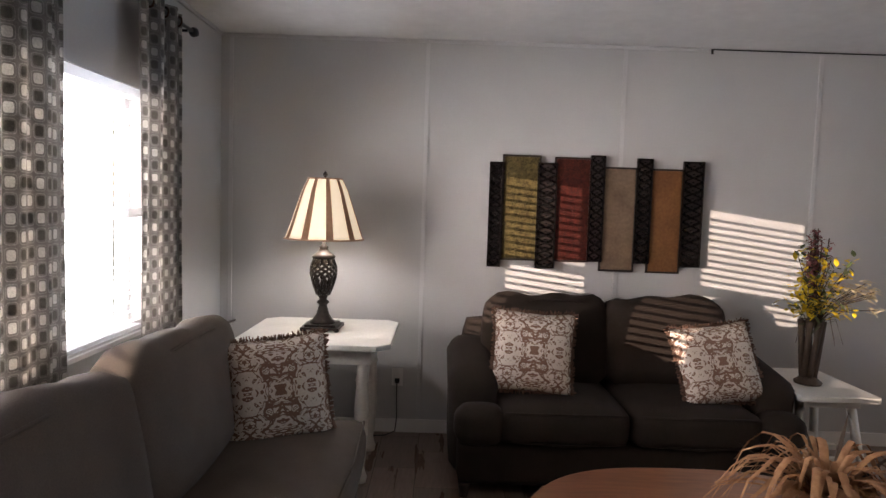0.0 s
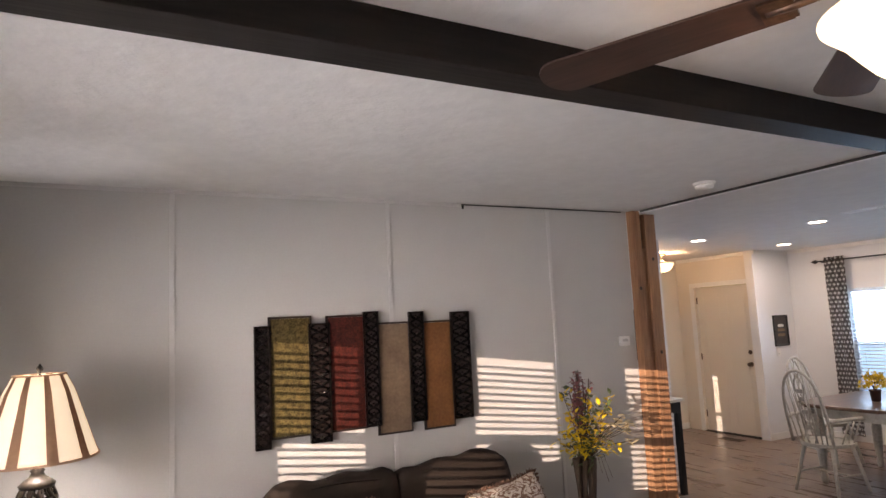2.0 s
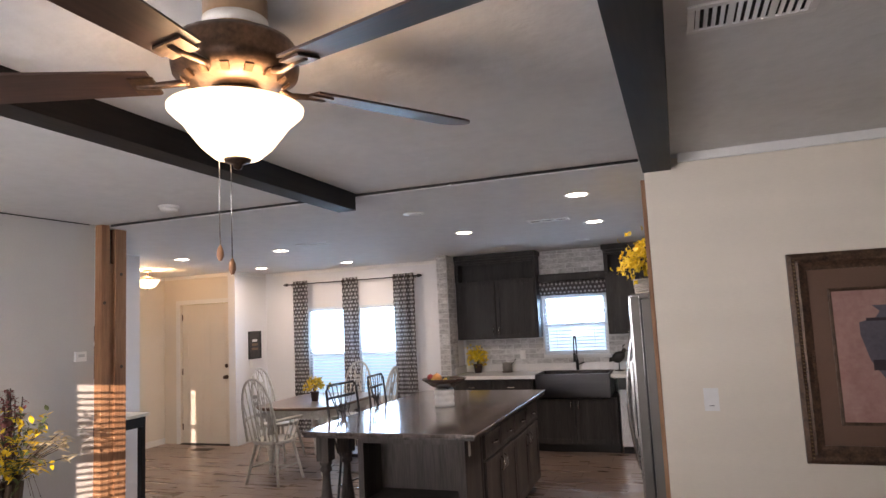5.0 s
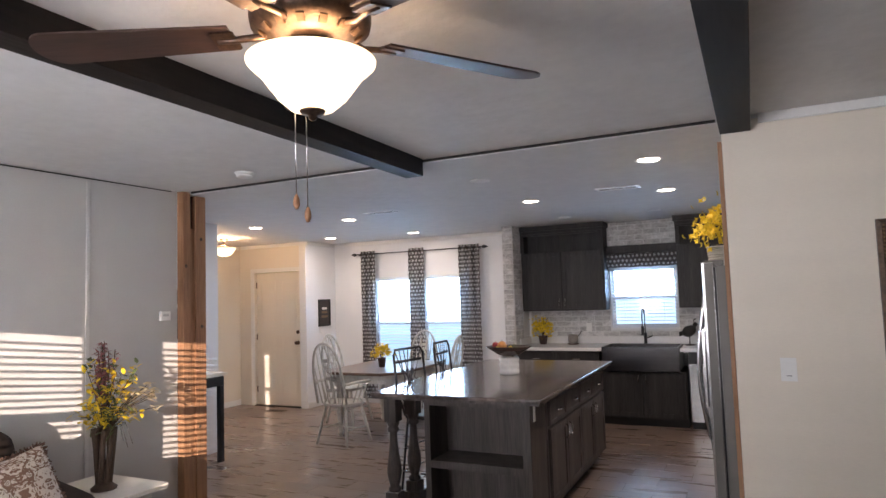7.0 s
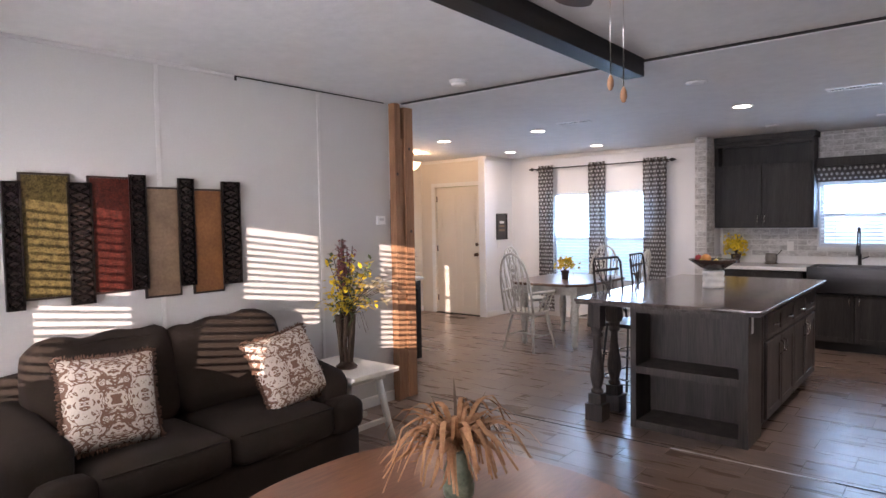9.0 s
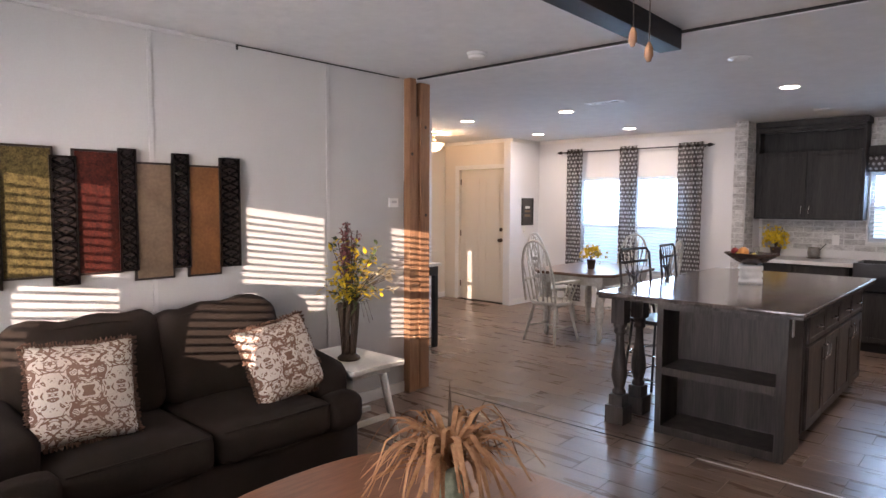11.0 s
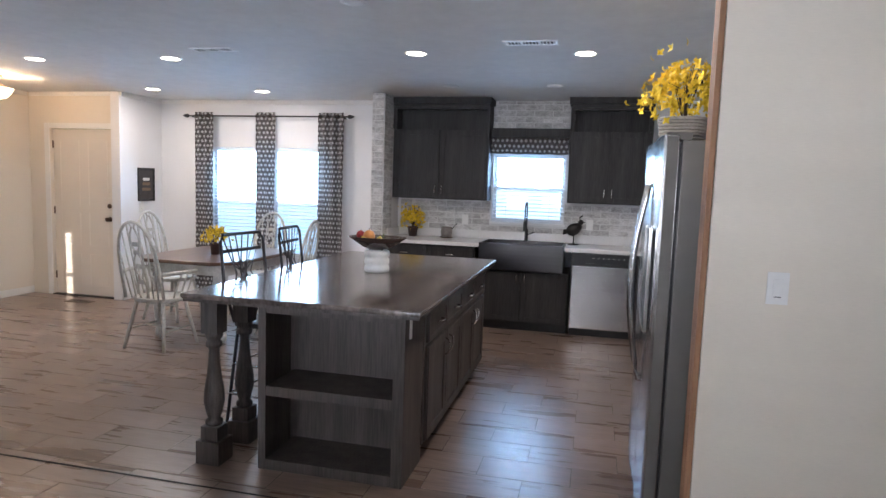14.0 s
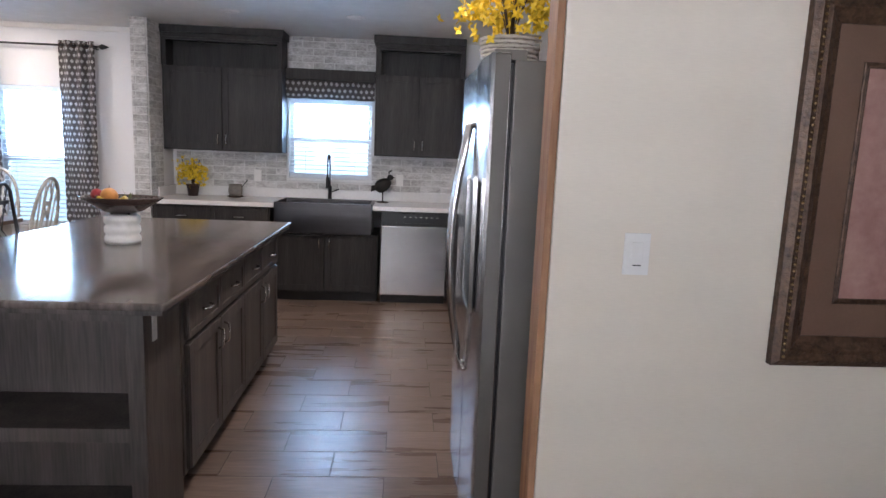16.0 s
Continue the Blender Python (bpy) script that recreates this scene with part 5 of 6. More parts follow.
def tall_vase():
    v = thing("flower_vase", pose(2.12, 3.52, 0.55), "dark twisted branch vase of yellow and plum flowers", "vase")
    bm = lathe([(0.068, 0), (0.072, 0.012), (0.050, 0.03), (0.034, 0.05)], 16)
    for k in range(7):
        a0 = 2 * math.pi * k / 7
        tube(bm, [(0.030 * (1 + 0.9 * q) * math.cos(a0 + 0.5 * q), 0.030 * (1 + 0.9 * q) * math.sin(a0 + 0.5 * q), 0.04 + 0.31 * q) for q in [i / 8 for i in range(9)]], 0.016, 6)
    part("vase_body", bm, M_stem, v)
    rnd = random.Random(11)
    stems, plum, yel, pale, lf = (bmesh.new() for _ in range(5))
    for k in range(12):       # plum spires
        top = Vector((rnd.uniform(-0.05, 0.04), rnd.uniform(-0.06, 0.06), rnd.uniform(0.66, 0.86)))
        base = Vector((0, 0, 0.3))
        tube(stems, [base, base.lerp(top, 0.5) + Vector((0.01, 0, 0)), top], 0.003, 5)
        for i in range(40):
            p = base.lerp(top, rnd.uniform(0.45, 1.0)) + Vector((rnd.gauss(0, 0.012), rnd.gauss(0, 0.012), 0))
            leaf_card(plum, p, sphere_dir(rnd, -0.6), rnd.uniform(0.020, 0.034), 0.018)
    for k in range(16):      # yellow sprays
        a = rnd.uniform(0, 2 * math.pi)
        r = rnd.uniform(0.06, 0.20)
        top = Vector((r * math.cos(a), r * math.sin(a), rnd.uniform(0.42, 0.74)))
        tube(stems, [(0, 0, 0.3), Vector((0, 0, 0.3)).lerp(top, 0.55) + Vector((0, 0, 0.05)), top], 0.0028, 5)
        for i in range(24):
            p = Vector((0, 0, 0.36)).lerp(top, rnd.uniform(0.5, 1.05)) + Vector((rnd.gauss(0, 0.022), rnd.gauss(0, 0.022), rnd.gauss(0, 0.018)))
            leaf_card(yel if rnd.random() < 0.7 else lf, p, sphere_dir(rnd), rnd.uniform(0.03, 0.058), rnd.uniform(0.018, 0.030))
    for k in range(20):      # pale side blossoms reaching out
        top = Vector((rnd.uniform(0.10, 0.27), rnd.uniform(-0.12, 0.12), rnd.uniform(0.40, 0.70)))
        tube(stems, [(0.01, 0, 0.32), Vector((0.01, 0, 0.32)).lerp(top, 0.5) + Vector((0, 0, 0.04)), top], 0.0025, 5)
        for i in range(9):
            leaf_card(pale, top + Vector((rnd.gauss(-0.02, 0.02), rnd.gauss(0, 0.012), rnd.gauss(0, 0.008))), (rnd.uniform(0.3, 1), rnd.uniform(-0.6, 0.6), rnd.uniform(-0.3, 0.4)), rnd.uniform(0.035, 0.065), rnd.uniform(0.018, 0.028))
    for k in range(40):
        leaf_card(lf, (rnd.uniform(-0.08, 0.08), rnd.uniform(-0.08, 0.08), rnd.uniform(0.30, 0.48)), sphere_dir(rnd), rnd.uniform(0.05, 0.09), 0.018)
    for k in range(8):
        a = rnd.uniform(0, 6.28)
        tube(stems, [(0.03 * math.cos(a), 0.03 * math.sin(a), 0.36), (0.11 * math.cos(a), 0.11 * math.sin(a), 0.37), (0.15 * math.cos(a), 0.15 * math.sin(a), 0.24)], 0.0018, 4)
    tagged(part("flower_stem", stems, M_stem, v), kind="stuff")
    tagged(part("plum_blossom", plum, M_pink, v), kind="stuff")
    tagged(part("yellow_blossom", yel, M_yellow, v), kind="stuff")
    tagged(part("pale_blossom", pale, M_palepetal, v), kind="stuff")
    part("foliage", lf, M_leaf, v)


def dried_grass():
    g = thing("dried_arrangement", pose(1.21, 1.865, 0.45), "ribbed green vase of drooping dried orange grasses", "plant")
    vm = mat("mottled_green_ceramic", (0.12, 0.15, 0.10), 0.35, scale=14, fine=60, bump=0.2, color2=(0.34, 0.36, 0.26))
    part("vase_body", lathe([(0.045, 0), (0.058, 0.01), (0.062, 0.05), (0.056, 0.06), (0.060, 0.075), (0.054, 0.09), (0.058, 0.105), (0.045, 0.14), (0.036, 0.17), (0.040, 0.18)], 20), vm, g)
    rnd = random.Random(5)
    bl = bmesh.new()
    for k in range(130):
        a = rnd.uniform(0, 2 * math.pi)
        reach, rise = rnd.uniform(0.10, 0.34), rnd.uniform(0.06, 0.19)
        w = rnd.uniform(0.003, 0.010)
        d, s = Vector((math.cos(a), math.sin(a), 0)), Vector((-math.sin(a), math.cos(a), 0))
        twist = rnd.uniform(-0.08, 0.08)
        rows = []
        for i in range(8):
            q = i / 7
            c = Vector((0, 0, 0.17)) + d * reach * q + s * twist * q * q + Vector((0, 0, rise * math.sin(math.pi * min(1, q * 0.8)) - rnd.uniform(0.03, 0.11) * q ** 3))
            ww = w * (0.4 + math.sin(math.pi * min(0.95, q + 0.05)))
            rows.append((bl.verts.new(c - s * ww), bl.verts.new(c + Vector((0, 0, ww * 0.4))), bl.verts.new(c + s * ww)))
        for p, q2 in zip(rows, rows[1:]):
            for i in range(2):
                bl.faces.new((p[i], p[i + 1], q2[i + 1], q2[i])).smooth = True
    for a, reach, rise in ((0.75, 0.12, 0.26), (0.2, 0.22, 0.19), (1.5, 0.10, 0.20), (2.6, 0.2, 0.16), (-0.6, 0.24, 0.12)):
        d = Vector((math.cos(a), math.sin(a), 0))
        fe = bmesh.new()
        leaf_card(fe, Vector((0, 0, 0.18)) + d * 0.02, d * reach + Vector((0, 0, rise)), math.hypot(reach, rise), 0.015, Vector((0, 0, 1)), 0.12)
        part("dark_feather", fe, M_stem, g)
    tagged(part("dry_grass", bl, M_straw, g), kind="stuff")


def blossom_pot(name, m, pot_m, label, pot_r=0.05, pot_h=0.09, spread=0.13, height=0.20, count=260, stray=6, seed=3, basket=False):
    p = thing(name, m, label, "plant")
    if basket:
        bm = bmesh.new()
        for i in range(9):
            z = 0.006 + i * pot_h / 9
            r = pot_r * (0.86 + 0.14 * i / 8)
            tube(bm, [((r + 0.004 * (-1) ** (k + i)) * math.cos(2 * math.pi * k / 28), (r + 0.004 * (-1) ** (k + i)) * math.sin(2 * math.pi * k / 28), z) for k in range(28)], pot_h / 17, 5, True)
        part("basket", bm, pot_m, p, "pale woven basket")
        part("basket_liner", lathe([(pot_r * 0.8, 0.001), (pot_r * 0.93, pot_h * 0.9)], 20), M_stem, p)
    else:
        part("pot", lathe([(pot_r * 0.75, 0), (pot_r, pot_h), (pot_r * 1.06, pot_h), (pot_r * 1.06, pot_h * 0.88)], 18), pot_m, p)
    rnd = random.Random(seed)
    pet, st = bmesh.new(), bmesh.new()
    for k in range(22):
        a = rnd.uniform(0, 2 * math.pi)
        r = spread * rnd.uniform(0.3, 1.0)
        tube(st, [(0, 0, pot_h * 0.8), (0.4 * r * math.cos(a), 0.4 * r * math.sin(a), pot_h + height * 0.5), (r * math.cos(a), r * math.sin(a), pot_h + height * rnd.uniform(0.5, 1.0))], 0.0022, 5)
    for k in range(count + stray):
        d = sphere_dir(rnd, -0.25)
        s = rnd.uniform(0.45, 1.05) if k < count else rnd.uniform(1.25, 1.5)
        c = Vector((d.x * spread * s, d.y * spread * s, pot_h + height * 0.35 + d.z * height * 0.65 * s))
        c.z = max(c.z, pot_h * 0.6)
        ax = sphere_dir(rnd, -0.2)
        u = ax.orthogonal().normalized()
        for q in range(4):
            way = Matrix.Rotation(q * math.pi / 2, 3, ax) @ u
            leaf_card(pet, c, way + ax * 0.45, rnd.uniform(0.017, 0.026), 0.013, ax, 0.1)
    tagged(part("flower_stem", st, M_stem, p), kind="stuff")
    tagged(part("blossom", pet, M_yellow, p, "bright yellow forsythia-like blossoms"), kind="stuff")


tall_vase()
dried_grass()
M_pot = mat("brown_clay_pot", (0.07, 0.04, 0.035), 0.5, vary=0.2, bump=0.1)
M_basket = mat("whitewashed_wicker", (0.42, 0.38, 0.34), 0.8, vary=0.2, fine=90, bump=0.2)
blossom_pot("flower_pot", pose(6.25, 4.16, 0.76), M_pot, "yellow blossoms in a brown pot on the dining table", 0.05, 0.11, 0.13, 0.17, 150, 8, 3)
blossom_pot("flower_pot", pose(7.78, 2.60, 0.911), M_pot, "yellow blossoms in a brown pot on the worktop", 0.06, 0.11, 0.145, 0.24, 260, 4, 7)
blossom_pot("flower_basket", pose(3.93, 0.20, 1.727), M_basket, "yellow blossoms in a whitewashed wicker basket on the refrigerator", 0.105, 0.13, 0.20, 0.26, 420, 14, 9, True)

# ---- island and worktop ware ----


def fruit_bowl():
    s = thing("fruit_stand", pose(4.84, 2.0, 0.911), "ribbed white pedestal holding a dark bowl of fruit", "bowl")
    wm = mat("white_distressed_ceramic", (0.72, 0.71, 0.69), 0.5, vary=0.08, scale=20, bump=0.15)
    part("pedestal", lathe([(0.080, 0), (0.086, 0.012), (0.084, 0.035), (0.076, 0.045), (0.086, 0.06), (0.084, 0.085), (0.076, 0.095), (0.086, 0.11), (0.086, 0.135), (0.078, 0.145), (0.055, 0.147)], 28), wm, s)
    dm = mat("dark_glass_bowl", (0.05, 0.03, 0.025), 0.15, vary=0.3, bump=0.0, coat=0.5)
    bm = lathe([(0.05, 0.150), (0.09, 0.165), (0.14, 0.200), (0.185, 0.232), (0.180, 0.236), (0.135, 0.207), (0.085, 0.172), (0.001, 0.160)], 32)
    for v in bm.verts:
        v.co.y *= 1.1
        v.co.x *= 0.8
    part("bowl", bm, dm, s)
    for k in range(3):
        part("bowl_foot", rod((0.05 * math.cos(k * 2.1), 0.05 * math.sin(k * 2.1), 0.146), (0.05 * math.cos(k * 2.1), 0.05 * math.sin(k * 2.1), 0.165), 0.005), dm, s)

    def fruit(name, col, prof, m, label):
        f = thing(name, Matrix.Translation((4.84, 2.0, 0.911)) @ m, label, "fruit")
        part("skin", lathe(prof, 16), mat(name + "_skin", col, 0.45, vary=0.2, scale=25, bump=0.1), f)
        part("stem", rod((0, 0, prof[-1][1] - 0.002), (0.003, 0, prof[-1][1] + 0.010), 0.002, 5), M_stem, f)
    ball = lambda r: [(0.001, 0)] + [(r * math.sin(a), r - r * math.cos(a)) for a in [math.pi * i / 8 for i in range(1, 8)]] + [(0.001, 2 * r)]
    fruit("orange", (0.55, 0.24, 0.06), ball(0.042), pose(0.0, 0.06, 0.195), "artificial orange in the dark bowl")
    fruit("apple", (0.30, 0.015, 0.02), ball(0.030), pose(0.01, 0.125, 0.212), "small red apple in the dark bowl")
    f = thing("banana", Matrix.Translation((4.78, 2.02, 1.10)), "ripe yellow banana lying in the bowl", "fruit")
    part("skin", tube(bmesh.new(), [(0.0, -0.07 + 0.14 * q, 0.02 + 0.10 * (q - 0.5) ** 2) for q in [i / 8 for i in range(9)]], 0.016, 8, taper=0.010), mat("banana_skin", (0.55, 0.38, 0.04), 0.5, vary=0.2, bump=0.05), f)
    part("tip", rod((0, 0.07, 0.045), (0, 0.08, 0.05), 0.006), M_stem, f)
    g = thing("pineapple_top", pose(4.84, 1.97, 1.115), "spiky green artificial leaves in the bowl", "fruit")
    bm = bmesh.new()
    rnd = random.Random(2)
    for k in range(18):
        leaf_card(bm, (0, 0, 0), sphere_dir(rnd, 0.2), rnd.uniform(0.05, 0.085), 0.012, Vector((0, 0, 1)), 0.15)
    part("leaves", bm, M_leaf, g)
    part("heart", lathe([(0.02, -0.03), (0.026, 0.0), (0.001, 0.012)], 10), M_leaf, g)


fruit_bowl()


def canister():
    c = thing("canister", pose(7.78, 2.20, 0.911), "small grey ceramic canister with a spoon", "canister")
    cm = mat("grey_ceramic", (0.20, 0.18, 0.16), 0.4, vary=0.25, scale=20, bump=0.1)
    part("saucer", lathe([(0.06, 0), (0.078, 0.010), (0.074, 0.014), (0.02, 0.008)], 20), M_stem, c)
    part("jar", lathe([(0.045, 0.010), (0.062, 0.03), (0.066, 0.07), (0.060, 0.10), (0.064, 0.125), (0.058, 0.125), (0.05, 0.03)], 20), cm, c)
    part("spoon", rod((0, -0.03, 0.06), (0, -0.11, 0.16), 0.004), M_black, c)
    part("spoon_tip", lathe([(0.001, -0.01), (0.010, 0), (0.001, 0.01)], 10, (0, -0.112, 0.163)), M_black, c)


canister()


def bird_figure():
    b = bmesh.new()
    lathe([(0.060, 0), (0.062, 0.008), (0.012, 0.014), (0.007, 0.02), (0.007, 0.10)], 16, (0, 0, 0), b)
    r = bmesh.ops.create_uvsphere(b, u_segments=18, v_segments=12, radius=0.075)
    for v in r["verts"]:
        x, y, z = v.co
        v.co = Vector((x * 0.75, y * 1.1 - 0.15 * z, z * 0.95 + 0.165 + 0.25 * max(0, -y)))
    r = bmesh.ops.create_uvsphere(b, u_segments=12, v_segments=8, radius=0.028)
    for v in r["verts"]:
        v.co = Vector((v.co.x, v.co.y * 1.1 - 0.07, v.co.z + 0.245))
    tube(b, [(0, -0.10, 0.245), (0, -0.125, 0.24)], 0.008, 6, taper=0.001)
    tube(b, [(0, -0.06, 0.27), (0, -0.055, 0.295), (0, -0.085, 0.315)], 0.005, 6, taper=0.009)
    for k in range(5):
        tube(b, [(0, 0.05, 0.17 - 0.008 * k), (0.004 * k - 0.008, 0.115, 0.155 - 0.012 * k)], 0.010, 5, taper=0.005)
    for f in b.faces:
        f.smooth = True
    o = part("bird_figurine", b, mat("cast_iron", (0.030, 0.028, 0.026), 0.5, 0.5, vary=0.3, fine=80, bump=0.25))
    o.matrix_world = pose(7.74, 0.78, 0.911, 0, 0, 10)
    tagged(o, "dark cast iron quail figurine on a round stand", "figurine")


bird_figure()

# ---- pictures and wall fittings ----


def frame_bm(w, h, b, d, y0=0.0):
    """A picture frame's four mitred rails in xz, face to -y."""
    bm = bmesh.new()
    out = [(-w / 2, -h / 2), (w / 2, -h / 2), (w / 2, h / 2), (-w / 2, h / 2)]
    prof = [(0.0, 0.0), (0.0, -d * 0.7), (b * 0.22, -d), (b * 0.42, -d * 0.85), (b * 0.55, -d * 0.95), (b * 0.8, -d * 0.55), (b, -d * 0.4), (b, 0.0)]
    rings = []
    for off, y in prof:
        rings.append([bm.verts.new((x - math.copysign(off, x), y + y0, z - math.copysign(off, z))) for x, z in out])
    for a, c in zip(rings, rings[1:]):
        for i in range(4):
            bm.faces.new((a[i], a[(i + 1) % 4], c[(i + 1) % 4], c[i]))
    bmesh.ops.recalc_face_normals(bm, faces=bm.faces[:])
    return bm


def big_picture():
    W, Hh = 0.95, 1.02
    p = thing("framed_picture", pose(XM - 0.002, -0.478 - W / 2, 1.392, 0, 0, -90), "large framed print of an urn with brown mat", "picture")
    fm = mat("antique_bronze_frame", (0.035, 0.018, 0.012), 0.4, 0.3, scale=25, fine=90, bump=0.7, color2=(0.15, 0.085, 0.05))
    fr = part("frame", frame_bm(W, Hh, 0.085, 0.035), fm, p)
    bead = bmesh.new()
    for k in range(52):
        z = -Hh / 2 + 0.03 + k * (Hh - 0.06) / 51
        for x in (-W / 2 + 0.028, W / 2 - 0.028):
            lathe([(0.0001, -0.006), (0.006, -0.001), (0.0001, 0.005)], 6, (x, -0.035, z), bead)
    part("beading", bead, mat("worn_gold", (0.30, 0.20, 0.10), 0.35, 0.8, vary=0.3, bump=0.2), fr)
    mm = mat("brown_mat_board", (0.145, 0.082, 0.055), 0.85, vary=0.06, fine=120, bump=0.06)
    part("mat_board", B((-W / 2 + 0.08, -0.010, -Hh / 2 + 0.08, W / 2 - 0.08, -0.004, Hh / 2 - 0.08)), mm, p)
    part("inner_line", frame_bm(W - 0.33, Hh - 0.36, 0.016, 0.006, -0.0105), fm, p)
    pm = mat("dusty_pink_print", (0.30, 0.15, 0.13), 0.8, scale=7, fine=40, bump=0.02, color2=(0.42, 0.25, 0.21))
    part("print", B((-W / 2 + 0.18, -0.0125, -Hh / 2 + 0.195, W / 2 - 0.18, -0.0105, Hh / 2 - 0.195)), pm, p)
    urn = bmesh.new()
    zs = ((0.05, -0.17), (0.10, -0.12), (0.16, -0.02), (0.19, 0.10), (0.19, 0.16), (0.12, 0.18), (0.10, 0.21), (0.13, 0.24))
    pts = [(r, z) for r, z in zs] + [(-r, z) for r, z in reversed(zs)]
    f = urn.faces.new([urn.verts.new((x, -0.0128, z)) for x, z in pts])
    r = bmesh.ops.extrude_face_region(urn, geom=[f])
    for v in r["geom"]:
        if isinstance(v, bmesh.types.BMVert):
            v.co.y -= 0.0008
    part("painted_urn", urn, mat("slate_print_ink", (0.10, 0.09, 0.11), 0.8, vary=0.2, scale=8, bump=0.0), p)
    part("painted_band", B((-0.15, -0.0145, -0.07, 0.15, -0.0138, -0.02), (-0.16, -0.0145, 0.165, 0.16, -0.0138, 0.18), (-0.09, -0.0145, -0.20, 0.09, -0.0138, -0.175)), mat("dark_print_ink", (0.035, 0.022, 0.028), 0.8, bump=0.0), p)


big_picture()


def small_picture(m, w, h, label):
    p = thing("framed_picture", m, label, "picture")
    part("frame", frame_bm(w, h, 0.03, 0.018), M_black, p)
    part("print", B((-w / 2 + 0.028, -0.006, -h / 2 + 0.028, w / 2 - 0.028, -0.003, h / 2 - 0.028)), mat("dark_print", (0.045, 0.038, 0.036), 0.5, vary=0.4, scale=18, bump=0.0), p)
    for i, (z, k) in enumerate(((h * 0.16, 0.2), (h * 0.02, 0.24), (-h * 0.14, 0.26))):
        part("printed_shape", prism(roundrect(-w * k, -h * 0.045, w * k, h * 0.045, h * 0.03, 3), 0, 0.0015), M_taupe if i else M_trim, p).matrix_basis = pose(0, -0.0065, z, 90)
    return p


small_picture(pose(7.64, 6.038, 1.39, 0, 0, 0), 0.30, 0.41, "small dark framed print with pale lettering shapes")
small_picture(pose(4.28, 5.348, 1.50, 0, 0, 0), 0.30, 0.50, "dark framed print above the console table")


def plate(m, label, cat, toggle=True):
    s = thing(cat.replace(" ", "_"), m, label, cat)
    part("plate", B((-0.036, -0.006, -0.058, 0.036, 0, 0.058), bevel=0.002), M_trim, s)
    if toggle:
        part("rocker", B((-0.016, -0.010, -0.033, 0.016, -0.0062, 0.033), bevel=0.002), M_trim, s)
        part("rocker_gap", B((-0.012, -0.0108, -0.032, 0.012, -0.0101, -0.029)), M_dark, s)
    else:
        for z in (-0.022, 0.022):
            part("socket", B((-0.015, -0.009, z - 0.014, 0.015, -0.0062, z + 0.014), bevel=0.003), M_trim, s)
    return s


plate(pose(XM - 0.001, -0.072, 1.185, 0, 0, -90), "white rocker light switch on the cream wall", "light switch")
plate(pose(7.55, 6.039, 1.12, 0, 0, 0), "white light switch beside the front door", "light switch")
plate(pose(-0.175, YN - 0.001, 0.36), "white wall outlet with a black plug", "wall outlet", False)
plate(pose(XE - 0.013, 2.02, 1.12, 0, 0, -90), "white outlet on the brick backsplash", "wall outlet", False)
plate(pose(XE - 0.013, 0.62, 1.12, 0, 0, -90), "white outlet on the brick backsplash", "wall outlet", False)
cord = thing("lamp_cord", pose(0, 0, 0), "black lamp cord hanging from the wall outlet", "cable")
part("plug", B((-0.19, YN - 0.035, 0.325, -0.16, YN - 0.0105, 0.352), bevel=0.003), M_black, cord)
part("wire", tube(bmesh.new(), [(-0.175, YN - 0.03, 0.335), (-0.176, YN - 0.035, 0.25), (-0.172, YN - 0.03, 0.1), (-0.18, YN - 0.05, 0.02), (-0.24, YN - 0.09, 0.006), (-0.36, YN - 0.11, 0.006), (-0.5, YN - 0.1, 0.006)], 0.004, 6), M_black, cord)
th = thing("thermostat", pose(3.03, YN - 0.001, 1.52), "white square thermostat beside the bare post", "thermostat")
part("case", B((-0.045, -0.022, -0.035, 0.045, 0, 0.035), bevel=0.004), M_trim, th)
part("dial", B((-0.025, -0.024, -0.004, 0.025, -0.0222, 0.016)), M_wall, th)

# ---- ceiling fittings ----
for x, y, r in ((2.87, 3.13, 0.065),):
    s = thing("smoke_detector", pose(x, y, CL), "white round smoke detector on the ceiling", "smoke detector")
    part("base", lathe([(r, -0.001), (r, -0.012), (r * 0.9, -0.016)], 24), M_trim, s)
    part("cover", lathe([(r * 0.88, -0.0165), (r * 0.8, -0.034), (r * 0.5, -0.040), (0.001, -0.040)], 24), M_trim, s)
for x, y in ((4.04, 1.88), (6.9, 2.0), (6.9, 1.0)):
    s = thing("ceiling_disc", pose(x, y, C), "unlit white ceiling disc", "ceiling light")
    part("ring", lathe([(0.075, -0.0005), (0.078, -0.006), (0.060, -0.010)], 24), M_trim, s)
    part("cover", lathe([(0.059, -0.010), (0.04, -0.012), (0.001, -0.012)], 24), M_trim, s)


